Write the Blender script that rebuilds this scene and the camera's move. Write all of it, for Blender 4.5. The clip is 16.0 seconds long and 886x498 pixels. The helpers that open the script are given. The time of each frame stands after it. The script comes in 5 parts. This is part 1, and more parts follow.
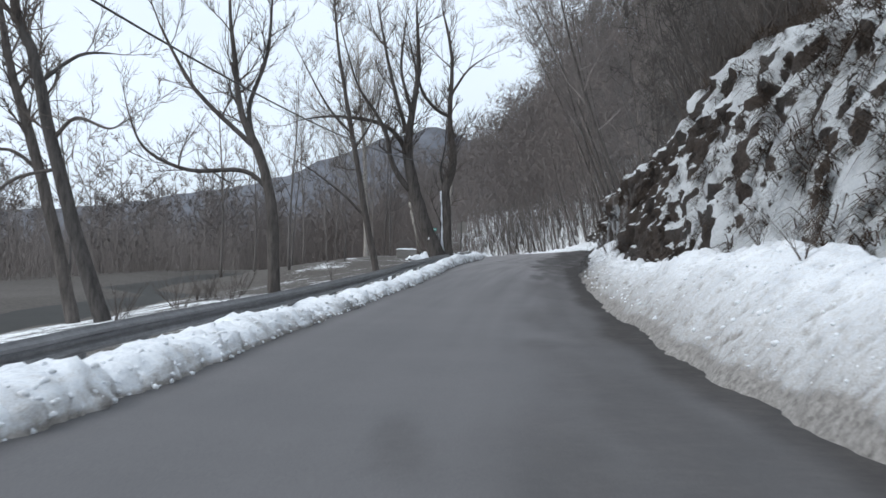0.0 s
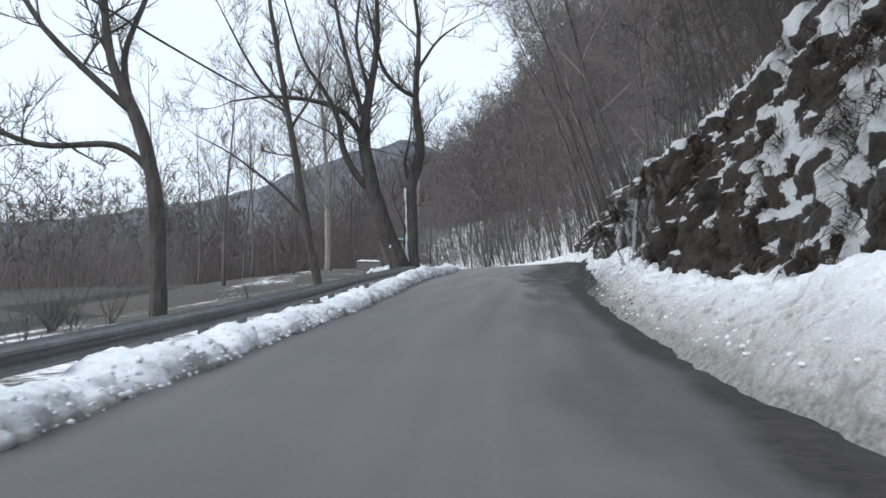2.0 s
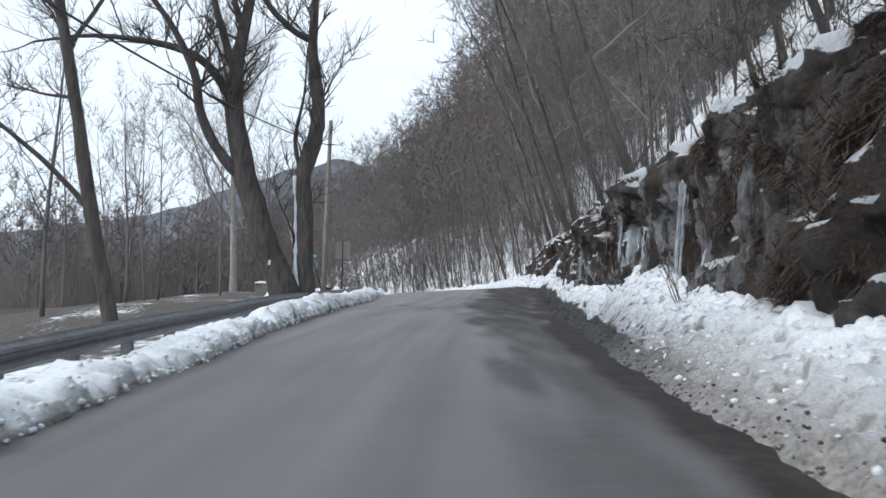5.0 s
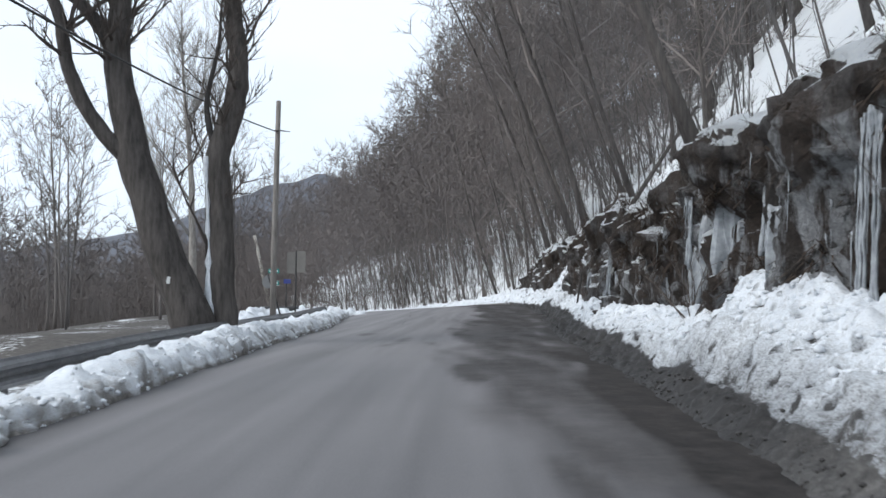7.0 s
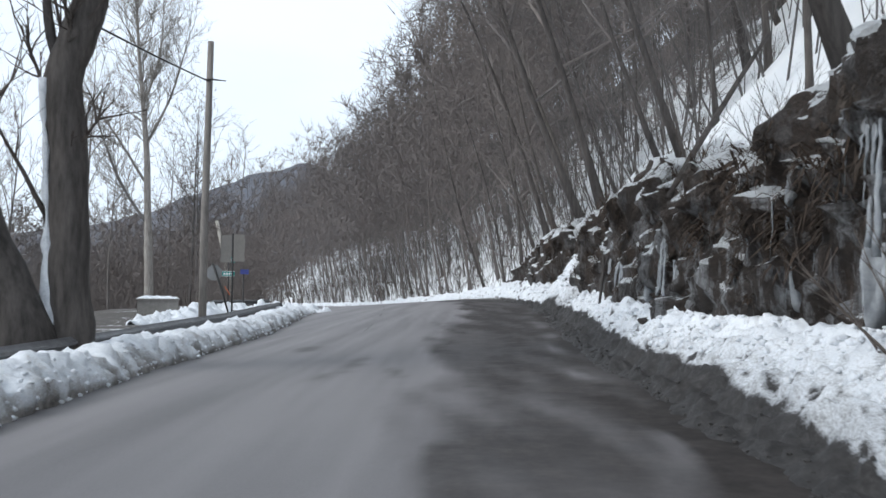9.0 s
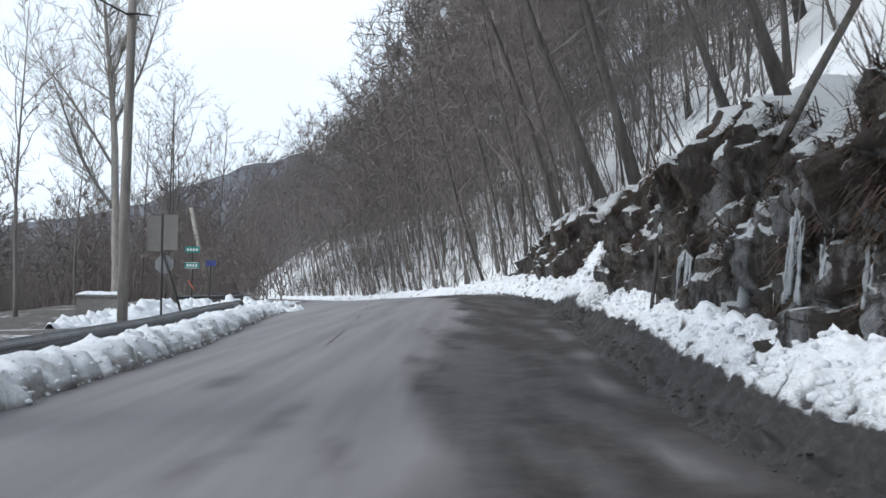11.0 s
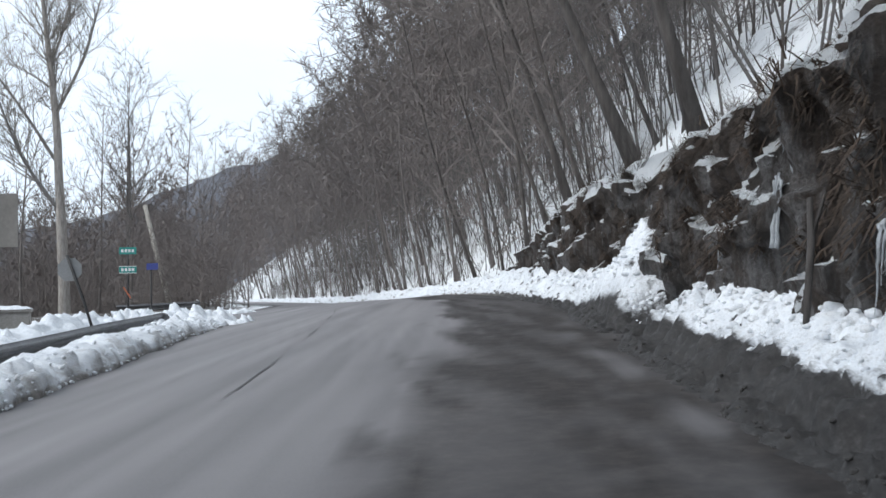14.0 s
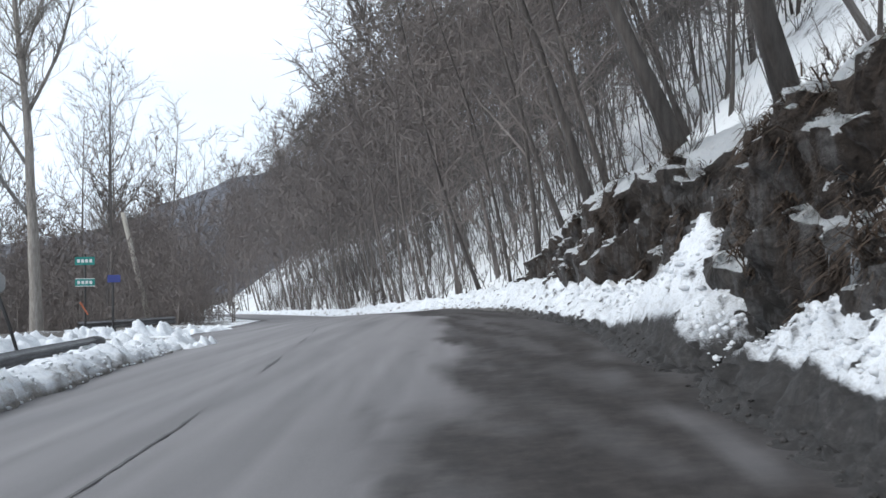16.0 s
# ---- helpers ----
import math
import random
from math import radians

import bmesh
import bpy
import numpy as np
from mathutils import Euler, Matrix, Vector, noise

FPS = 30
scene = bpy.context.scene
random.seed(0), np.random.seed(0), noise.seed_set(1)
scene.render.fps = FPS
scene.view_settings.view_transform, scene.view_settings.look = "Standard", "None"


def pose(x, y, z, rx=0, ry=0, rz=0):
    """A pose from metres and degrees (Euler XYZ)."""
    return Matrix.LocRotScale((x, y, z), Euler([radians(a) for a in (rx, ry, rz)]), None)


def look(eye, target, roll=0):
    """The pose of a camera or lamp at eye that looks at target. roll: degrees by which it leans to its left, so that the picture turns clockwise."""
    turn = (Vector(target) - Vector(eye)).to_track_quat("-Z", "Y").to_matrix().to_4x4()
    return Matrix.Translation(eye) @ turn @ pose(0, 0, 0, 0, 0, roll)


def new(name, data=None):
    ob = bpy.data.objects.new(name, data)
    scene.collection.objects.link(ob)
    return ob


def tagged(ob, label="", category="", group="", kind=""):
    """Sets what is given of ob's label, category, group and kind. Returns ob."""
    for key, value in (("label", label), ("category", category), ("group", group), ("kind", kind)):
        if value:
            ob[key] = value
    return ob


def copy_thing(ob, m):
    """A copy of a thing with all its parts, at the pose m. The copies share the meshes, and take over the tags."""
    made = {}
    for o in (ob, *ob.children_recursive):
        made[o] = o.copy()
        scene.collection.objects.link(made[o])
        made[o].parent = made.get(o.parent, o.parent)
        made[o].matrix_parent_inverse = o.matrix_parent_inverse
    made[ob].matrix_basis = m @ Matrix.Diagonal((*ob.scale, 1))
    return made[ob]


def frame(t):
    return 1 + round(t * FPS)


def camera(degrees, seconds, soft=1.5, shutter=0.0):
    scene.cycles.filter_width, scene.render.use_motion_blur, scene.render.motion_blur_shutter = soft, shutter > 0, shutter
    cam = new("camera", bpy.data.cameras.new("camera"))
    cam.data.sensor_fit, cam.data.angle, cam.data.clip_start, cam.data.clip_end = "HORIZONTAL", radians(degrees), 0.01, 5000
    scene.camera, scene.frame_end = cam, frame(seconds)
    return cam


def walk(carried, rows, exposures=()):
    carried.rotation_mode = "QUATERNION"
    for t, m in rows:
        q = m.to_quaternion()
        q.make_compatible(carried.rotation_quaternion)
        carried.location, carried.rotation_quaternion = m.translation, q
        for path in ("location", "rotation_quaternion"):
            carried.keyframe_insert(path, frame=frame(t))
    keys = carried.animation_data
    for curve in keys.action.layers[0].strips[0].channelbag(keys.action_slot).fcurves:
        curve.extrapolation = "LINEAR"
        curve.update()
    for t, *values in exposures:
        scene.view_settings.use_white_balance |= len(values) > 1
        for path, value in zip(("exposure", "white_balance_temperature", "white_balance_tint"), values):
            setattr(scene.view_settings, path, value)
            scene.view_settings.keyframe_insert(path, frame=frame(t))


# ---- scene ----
cam = camera(46.5, 16.0, soft=1.5, shutter=0.3)
PATH = [
    (0, (0.017, -0.148, 1.275), (0.02, 1.852, 1.267), 1.1),
    (0.5, (0.052, 2.572, 1.209), (0.069, 4.572, 1.207), 0.8),
    (1, (0.123, 5.281, 1.159), (0.151, 7.281, 1.17), 1.0),
    (1.5, (0.226, 7.976, 1.124), (0.264, 9.976, 1.139), 1.0),
    (2, (0.359, 10.653, 1.103), (0.416, 12.652, 1.122), 1.0),
    (2.5, (0.519, 13.307, 1.095), (0.598, 15.305, 1.128), 0.8),
    (3, (0.703, 15.931, 1.098), (0.808, 17.928, 1.14), 0.9),
    (3.5, (0.907, 18.522, 1.112), (1.036, 20.517, 1.155), 1.2),
    (4, (1.129, 21.071, 1.133), (1.285, 23.065, 1.188), 1.4),
    (4.5, (1.366, 23.574, 1.162), (1.545, 25.565, 1.221), 1.8),
    (7, (2.665, 35.169, 1.363), (2.878, 37.155, 1.453), 0.6),
    (7.5, (2.929, 37.265, 1.406), (3.158, 39.25, 1.494), 0.6),
    (8, (3.188, 39.277, 1.447), (3.425, 41.261, 1.529), 0.6),
    (8.5, (3.442, 41.201, 1.485), (3.683, 43.185, 1.562), 0.7),
    (11, (4.578, 49.48, 1.612), (4.831, 51.463, 1.668), 0.9),
    (11.5, (4.775, 50.879, 1.623), (5.029, 52.862, 1.679), 0.5),
    (12, (4.962, 52.204, 1.631), (5.218, 54.187, 1.683), 0.1),
    (12.5, (5.142, 53.463, 1.635), (5.4, 55.446, 1.684), -0.1),
    (13, (5.315, 54.667, 1.636), (5.577, 56.649, 1.68), -0.3),
    (13.5, (5.483, 55.827, 1.637), (5.752, 57.808, 1.68), -0.5),
    (14, (5.651, 56.958, 1.638), (5.928, 58.938, 1.687), -0.9),
    (14.5, (5.822, 58.078, 1.642), (6.107, 60.056, 1.703), -0.8),
    (15, (5.999, 59.205, 1.651), (6.278, 61.184, 1.716), -1.0),
    (15.5, (6.187, 60.361, 1.668), (6.463, 62.341, 1.732), -1.0),
    (16, (6.393, 61.572, 1.695), (6.666, 63.552, 1.764), -1.1),
]
walk(cam, [(t, look(eye, target, roll)) for t, eye, target, roll in PATH], exposures=[(0, 0.05), (4.5, 0.2), (8, 0.19), (12, 0.22), (16, 0.26)])

# ---- world and light: bright overcast winter day ----
world = bpy.data.worlds.new("overcast")
scene.world = world
world.use_nodes = True
wt = world.node_tree
wt.nodes.clear()
w_out = wt.nodes.new("ShaderNodeOutputWorld")
w_bg = wt.nodes.new("ShaderNodeBackground")
w_sky = wt.nodes.new("ShaderNodeTexSky")
w_sky.sky_type = "NISHITA"
w_sky.sun_disc = False
w_sky.sun_elevation = radians(39)
w_sky.sun_rotation = radians(-107)
w_sky.air_density = 1.0
w_sky.dust_density = 2.0
w_co = wt.nodes.new("ShaderNodeTexCoord")
w_map = wt.nodes.new("ShaderNodeMapping")
w_map.inputs["Scale"].default_value = (1.0, 1.0, 2.6)
w_noise = wt.nodes.new("ShaderNodeTexNoise")
w_noise.inputs["Scale"].default_value = 2.3
w_noise.inputs["Detail"].default_value = 6
w_ramp = wt.nodes.new("ShaderNodeValToRGB")
w_ramp.color_ramp.elements[0].position = 0.38
w_ramp.color_ramp.elements[0].color = (0.86, 0.86, 0.86, 1)
w_ramp.color_ramp.elements[1].position = 0.62
w_ramp.color_ramp.elements[1].color = (1, 1, 1, 1)
w_mix = wt.nodes.new("ShaderNodeMixRGB")
w_mix.inputs["Color2"].default_value = (8.95, 10.2, 11.7, 1)
wt.links.new(w_co.outputs["Generated"], w_map.inputs["Vector"])
wt.links.new(w_map.outputs["Vector"], w_noise.inputs["Vector"])
wt.links.new(w_noise.outputs["Fac"], w_ramp.inputs["Fac"])
wt.links.new(w_ramp.outputs["Color"], w_mix.inputs["Fac"])
wt.links.new(w_sky.outputs["Color"], w_mix.inputs["Color1"])
wt.links.new(w_mix.outputs["Color"], w_bg.inputs["Color"])
w_bg.inputs["Strength"].default_value = 0.096
wt.links.new(w_bg.outputs["Background"], w_out.inputs["Surface"])

sun = new("sun", bpy.data.lights.new("sun", "SUN"))
sun.data.energy, sun.data.angle, sun.data.color = 1.45, radians(25), (1.0, 0.98, 0.95)
sun.matrix_world = look((-40, 38, 34), (0, 50, 0))


# ---- materials ----
def material(name):
    m = bpy.data.materials.new(name)
    m.use_nodes = True
    return m, m.node_tree, m.node_tree.nodes["Principled BSDF"]


def tex_noise(nt, scale, detail=5.0, rough=0.6, space="Object"):
    co = nt.nodes.new("ShaderNodeTexCoord")
    n = nt.nodes.new("ShaderNodeTexNoise")
    n.inputs["Scale"].default_value, n.inputs["Detail"].default_value, n.inputs["Roughness"].default_value = scale, detail, rough
    nt.links.new(co.outputs[space], n.inputs["Vector"])
    return n.outputs["Fac"]


def ramp(nt, fac, stops):
    r = nt.nodes.new("ShaderNodeValToRGB")
    els = r.color_ramp.elements
    while len(els) < len(stops):
        els.new(0.5)
    for e, (p, c) in zip(els, stops):
        e.position, e.color = p, (*c, 1) if len(c) == 3 else c
    nt.links.new(fac, r.inputs["Fac"])
    return r.outputs["Color"]


def mixed(nt, fac, a, b, mode="MIX"):
    n = nt.nodes.new("ShaderNodeMixRGB")
    n.blend_type = mode
    for key, v in (("Fac", fac), ("Color1", a), ("Color2", b)):
        if isinstance(v, (int, float)):
            n.inputs[key].default_value = v
        elif isinstance(v, tuple):
            n.inputs[key].default_value = (*v, 1)
        else:
            nt.links.new(v, n.inputs[key])
    return n.outputs["Color"]


def bumped(nt, bsdf, height, strength, distance):
    b = nt.nodes.new("ShaderNodeBump")
    b.inputs["Strength"].default_value, b.inputs["Distance"].default_value = strength, distance
    nt.links.new(height, b.inputs["Height"])
    nt.links.new(b.outputs["Normal"], bsdf.inputs["Normal"])


def attribute(nt, name):
    a = nt.nodes.new("ShaderNodeAttribute")
    a.attribute_name = name
    return a.outputs["Fac"]


def plain(name, dark, light, scale=6.0, rough=0.8, bump=0.3, metal=0.0, dist=0.01, gloss=0.5):
    """A surface of two tones mixed by noise at two sizes, with a fine relief."""
    m, nt, b = material(name)
    big, fine = tex_noise(nt, scale), tex_noise(nt, scale * 7, 4)
    both = mixed(nt, 0.5, big, fine)
    nt.links.new(ramp(nt, both, [(0.35, dark), (0.65, light)]), b.inputs["Base Color"])
    b.inputs["Roughness"].default_value, b.inputs["Metallic"].default_value = rough, metal
    b.inputs["Specular IOR Level"].default_value = gloss
    bumped(nt, b, both, bump, dist)
    return m


def snow_material(name):
    """Old ploughed snow: grainy, and broken into dark slush by grime and painted shade."""
    m, nt, b = material(name)
    big, fine, grain = tex_noise(nt, 1.3), tex_noise(nt, 11, 7, 0.75), tex_noise(nt, 42, 5, 0.7)
    col = ramp(nt, mixed(nt, 0.65, big, fine), [(0.37, (0.56, 0.59, 0.63)), (0.48, (0.77, 0.80, 0.835)), (0.60, (0.895, 0.92, 0.945))])
    col = mixed(nt, ramp(nt, grain, [(0.28, (0.35, 0.35, 0.35)), (0.38, (0, 0, 0))]), col, (0.36, 0.35, 0.34))
    grime = ramp(nt, fine, [(0.36, (0.012, 0.0108, 0.0104)), (0.56, (0.034, 0.031, 0.0298)), (0.74, (0.09, 0.085, 0.083))])
    tan = ramp(nt, fine, [(0.34, (0.09, 0.082, 0.075)), (0.64, (0.34, 0.32, 0.3))])
    grime = mixed(nt, attribute(nt, "mud"), tan, grime)
    total = attribute(nt, "dirt_shade")
    for tex, weight in ((fine, 0.75), (grain, 0.45)):
        add = nt.nodes.new("ShaderNodeMath")
        add.operation = "MULTIPLY_ADD"
        nt.links.new(tex, add.inputs[0])
        add.inputs[1].default_value = weight
        nt.links.new(total, add.inputs[2])
        total = add.outputs[0]
    half = nt.nodes.new("ShaderNodeMath")
    half.operation = "MULTIPLY"
    half.inputs[1].default_value = 0.5
    nt.links.new(total, half.inputs[0])
    nt.links.new(mixed(nt, ramp(nt, half.outputs[0], [(0.36, (0, 0, 0)), (0.54, (1, 1, 1))]), col, grime), b.inputs["Base Color"])
    b.inputs["Roughness"].default_value = 0.7
    bumped(nt, b, mixed(nt, 0.45, fine, grain), 0.55, 0.055)
    return m


def rock_material():
    """Dark stone, brown soil and moss; snow lies where the surface is flat enough."""
    m, nt, b = material("rock")
    big, mid, fine = tex_noise(nt, 0.45, 6), tex_noise(nt, 2.4, 8, 0.75), tex_noise(nt, 16, 7, 0.75)
    stone = ramp(nt, mid, [(0.34, (0.017, 0.0145, 0.014)), (0.55, (0.058, 0.051, 0.047)), (0.72, (0.15, 0.136, 0.127))])
    moss = ramp(nt, fine, [(0.32, (0.022, 0.0155, 0.0125)), (0.7, (0.105, 0.076, 0.06))])
    col = mixed(nt, ramp(nt, big, [(0.38, (0, 0, 0)), (0.54, (0.85, 0.85, 0.85))]), stone, moss)
    co = nt.nodes.new("ShaderNodeTexCoord")
    mp = nt.nodes.new("ShaderNodeMapping")
    mp.inputs["Scale"].default_value = (2.6, 2.6, 0.28)
    seep = nt.nodes.new("ShaderNodeTexNoise")
    seep.inputs["Scale"].default_value, seep.inputs["Detail"].default_value, seep.inputs["Roughness"].default_value = 1.0, 6, 0.7
    nt.links.new(co.outputs["Object"], mp.inputs["Vector"])
    nt.links.new(mp.outputs["Vector"], seep.inputs["Vector"])
    frost = mixed(nt, 1.0, ramp(nt, seep.outputs["Fac"], [(0.47, (0, 0, 0)), (0.58, (1, 1, 1))]), attribute(nt, "ice"), "MULTIPLY")
    col = mixed(nt, frost, col, ramp(nt, fine, [(0.3, (0.22, 0.22, 0.23)), (0.7, (0.6, 0.62, 0.64))]))
    snow = ramp(nt, fine, [(0.3, (0.76, 0.80, 0.84)), (0.7, (0.9, 0.92, 0.93))])
    geo = nt.nodes.new("ShaderNodeNewGeometry")
    xyz = nt.nodes.new("ShaderNodeSeparateXYZ")
    nt.links.new(geo.outputs["Normal"], xyz.inputs["Vector"])
    total = xyz.outputs["Z"]
    for part_fac, weight in ((attribute(nt, "snow"), 1.0), (mid, 0.7), (fine, 0.5)):
        add = nt.nodes.new("ShaderNodeMath")
        add.operation = "MULTIPLY_ADD"
        nt.links.new(part_fac, add.inputs[0])
        add.inputs[1].default_value = weight
        nt.links.new(total, add.inputs[2])
        total = add.outputs[0]
    nt.links.new(mixed(nt, ramp(nt, total, [(0.0, (0, 0, 0)), (0.05, (1, 1, 1))]), col, snow), b.inputs["Base Color"])
    shift = nt.nodes.new("ShaderNodeMath")
    shift.operation = "SUBTRACT"
    nt.links.new(total, shift.inputs[0])
    shift.inputs[1].default_value = 1.3
    ramp_node = [n for n in nt.nodes if n.bl_idname == "ShaderNodeValToRGB"][-1]
    nt.links.new(shift.outputs[0], ramp_node.inputs["Fac"])
    b.inputs["Roughness"].default_value = 0.8
    bumped(nt, b, mixed(nt, 0.5, mid, fine), 1.0, 0.24)
    return m


def ground_material():
    """Hill under snow, brown winter field with thin snow patches below the road."""
    m, nt, b = material("ground")
    big, fine = tex_noise(nt, 0.35, 6), tex_noise(nt, 5, 7, 0.7)
    grass = ramp(nt, fine, [(0.3, (0.045, 0.039, 0.034)), (0.7, (0.115, 0.1, 0.088))])
    snow = ramp(nt, big, [(0.3, (0.84, 0.87, 0.9)), (0.7, (0.92, 0.94, 0.95))])
    patch = mixed(nt, 0.45, big, fine)
    cover = nt.nodes.new("ShaderNodeMath")
    cover.operation = "ADD"
    nt.links.new(attribute(nt, "snow"), cover.inputs[0])
    nt.links.new(patch, cover.inputs[1])
    nt.links.new(mixed(nt, ramp(nt, cover.outputs[0], [(0.86, (0, 0, 0)), (0.96, (1, 1, 1))]), grass, snow), b.inputs["Base Color"])
    b.inputs["Roughness"].default_value = 0.9
    bumped(nt, b, patch, 0.6, 0.12)
    return m


def asphalt_material():
    m, nt, b = material("asphalt")
    big, mid, fine = tex_noise(nt, 0.35, 4), tex_noise(nt, 2.5, 6), tex_noise(nt, 60, 3)
    dry = mixed(nt, 0.35, ramp(nt, big, [(0.3, (0.08, 0.078, 0.082)), (0.7, (0.108, 0.104, 0.108))]), ramp(nt, fine, [(0.3, (0.07, 0.07, 0.072)), (0.7, (0.19, 0.187, 0.187))]))
    blotch = tex_noise(nt, 7, 6, 0.75)
    wet = ramp(nt, mixed(nt, 0.55, mid, blotch), [(0.36, (0.014, 0.012, 0.0115)), (0.5, (0.036, 0.031, 0.029)), (0.64, (0.066, 0.057, 0.053))])
    salt = mixed(nt, attribute(nt, "salt"), dry, (0.33, 0.315, 0.32))
    nt.links.new(mixed(nt, attribute(nt, "wet"), salt, wet), b.inputs["Base Color"])
    r = nt.nodes.new("ShaderNodeMapRange")
    r.inputs["To Min"].default_value, r.inputs["To Max"].default_value = 0.72, 0.62
    nt.links.new(attribute(nt, "wet"), r.inputs["Value"])
    nt.links.new(r.outputs["Result"], b.inputs["Roughness"])
    b.inputs["Specular IOR Level"].default_value = 0.2
    bumped(nt, b, mixed(nt, 0.5, mid, fine), 0.25, 0.008)
    return m


def bark_material(name, dark, light, scale=9.0):
    m, nt, b = material(name)
    co = nt.nodes.new("ShaderNodeTexCoord")
    mp = nt.nodes.new("ShaderNodeMapping")
    mp.inputs["Scale"].default_value = (1, 1, 0.18)
    n = nt.nodes.new("ShaderNodeTexNoise")
    n.inputs["Scale"].default_value, n.inputs["Detail"].default_value, n.inputs["Roughness"].default_value = scale, 7, 0.7
    nt.links.new(co.outputs["Object"], mp.inputs["Vector"])
    nt.links.new(mp.outputs["Vector"], n.inputs["Vector"])
    info = nt.nodes.new("ShaderNodeObjectInfo")
    tone = ramp(nt, info.outputs["Random"], [(0.0, (0.8, 0.8, 0.8)), (1.0, (1.25, 1.2, 1.15))])
    col = ramp(nt, n.outputs["Fac"], [(0.32, dark), (0.68, light)])
    nt.links.new(mixed(nt, 1.0, col, tone, "MULTIPLY"), b.inputs["Base Color"])
    b.inputs["Roughness"].default_value = 0.9
    bumped(nt, b, n.outputs["Fac"], 0.8, 0.03)
    return m


M_SNOW = snow_material("snow")
M_ROCK = rock_material()
M_GROUND = ground_material()
M_ASPHALT = asphalt_material()
M_BARK = bark_material("bark", (0.034, 0.031, 0.0295), (0.118, 0.107, 0.101))
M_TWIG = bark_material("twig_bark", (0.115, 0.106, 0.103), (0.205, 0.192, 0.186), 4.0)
# Haze, forest and hill twigs, and hill bark: distance haze lightens the colour.
M_HAZE_TWIG = bark_material("painted_haze_twig_bark", (0.165, 0.15, 0.145), (0.245, 0.226, 0.219), 4.0)
M_HAZED_FOREST_TWIG = bark_material("hazed_forest_twig_bark", (0.132, 0.118, 0.113), (0.22, 0.2, 0.194), 4.0)
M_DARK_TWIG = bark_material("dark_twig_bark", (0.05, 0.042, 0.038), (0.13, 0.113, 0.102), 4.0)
M_HAZED_HILL_BARK = bark_material("hazed_hill_bark", (0.055, 0.0495, 0.047), (0.155, 0.141, 0.133))
M_HAZED_HILL_TWIG = bark_material("hazed_hill_twig_bark", (0.15, 0.134, 0.127), (0.265, 0.241, 0.232), 4.0)
# dim light in the first woods, put into the twig colour
M_DIMMED_TWIG = bark_material("dimmed_twig_bark", (0.036, 0.033, 0.031), (0.085, 0.077, 0.072), 4.0)
M_PALE_BARK = bark_material("pale_bark", (0.18, 0.17, 0.16), (0.4, 0.385, 0.368))
M_STEEL = plain("weathered_steel", (0.10, 0.10, 0.105), (0.2, 0.2, 0.205), 3.0, 0.55, 0.15, 0.5)
M_POLE = bark_material("pole_wood", (0.13, 0.122, 0.116), (0.27, 0.258, 0.248), 7.0)
M_PALEWOOD = bark_material("bleached_wood", (0.3, 0.28, 0.25), (0.52, 0.5, 0.46), 7.0)
M_CONCRETE = plain("concrete", (0.2, 0.19, 0.175), (0.34, 0.32, 0.3), 4.0, 0.85, 0.3)
M_BLACK = plain("dark_metal", (0.02, 0.02, 0.021), (0.05, 0.048, 0.048), 8.0, 0.6, 0.1)
M_BEIGE = plain("beige_panel", (0.19, 0.176, 0.16), (0.25, 0.232, 0.212), 3.0, 0.6, 0.05)
M_GREY = plain("sign_back", (0.22, 0.22, 0.22), (0.3, 0.3, 0.3), 3.0, 0.5, 0.05, 0.4)
M_GREEN = plain("green_sign", (0.02, 0.22, 0.19), (0.03, 0.3, 0.26), 3.0, 0.4, 0.02)
M_BLUE = plain("blue_sign", (0.045, 0.06, 0.23), (0.06, 0.08, 0.3), 3.0, 0.4, 0.02)
M_WHITE = plain("white_paint", (0.7, 0.72, 0.72), (0.8, 0.81, 0.8), 3.0, 0.5, 0.02)
M_ORANGE = plain("orange_paint", (0.5, 0.13, 0.06), (0.62, 0.2, 0.1), 5.0, 0.5, 0.05)
# the mountain's blue-grey is distance haze put into its colour
M_FAR = plain("hazed_far_hill", (0.062, 0.066, 0.078), (0.15, 0.158, 0.184), 0.03, 0.95, 0.0)

# ---- the road's line: centre, height, banking and edges, by distance ahead ----
LINE_Y = [-40, 0, 5, 10, 15, 20, 25, 30, 35, 40, 45, 50, 55, 61.5, 300]
LINE_X = [0.0, 0.02, 0.12, 0.33, 0.63, 1.03, 1.5, 2.08, 2.64, 3.28, 3.95, 4.65, 5.36, 6.38, 46.2]
ROAD_Y = [-40, 0, 10, 20, 30, 40, 50, 60, 70, 80, 90, 100, 120, 150, 300]
ROAD_Z = [0.1, -0.02, -0.2, -0.17, -0.03, 0.16, 0.3, 0.37, 0.52, 0.72, 0.85, 0.85, 0.4, -0.6, -4]
ROAD_BANK = [0, 0, 0, 0, 0, 0, 0, 0.02, 0.045, 0.06, 0.07, 0.07, 0.05, 0.02, 0]
LEFT_Y = [-40, 4, 14, 34, 39, 43, 48, 53, 60, 66, 73, 80, 85, 92, 100, 110, 121, 140, 160, 180, 206, 240, 300]
LEFT_O = [-3.25, -3.22, -3.1, -3.1, -3.25, -3.5, -3.67, -3.97, -4.45, -4.8, -5.4, -6.2, -6.6, -8.6, -9.6, -10.5, -11.8, -17.5, -22.5, -28, -35.5, -46, -69]
RIGHT_Y = [-40, 0, 10, 20, 30, 40, 47, 55, 60, 66, 73, 80, 85, 90, 95, 100, 110, 120, 140, 160, 180, 206, 240, 300]
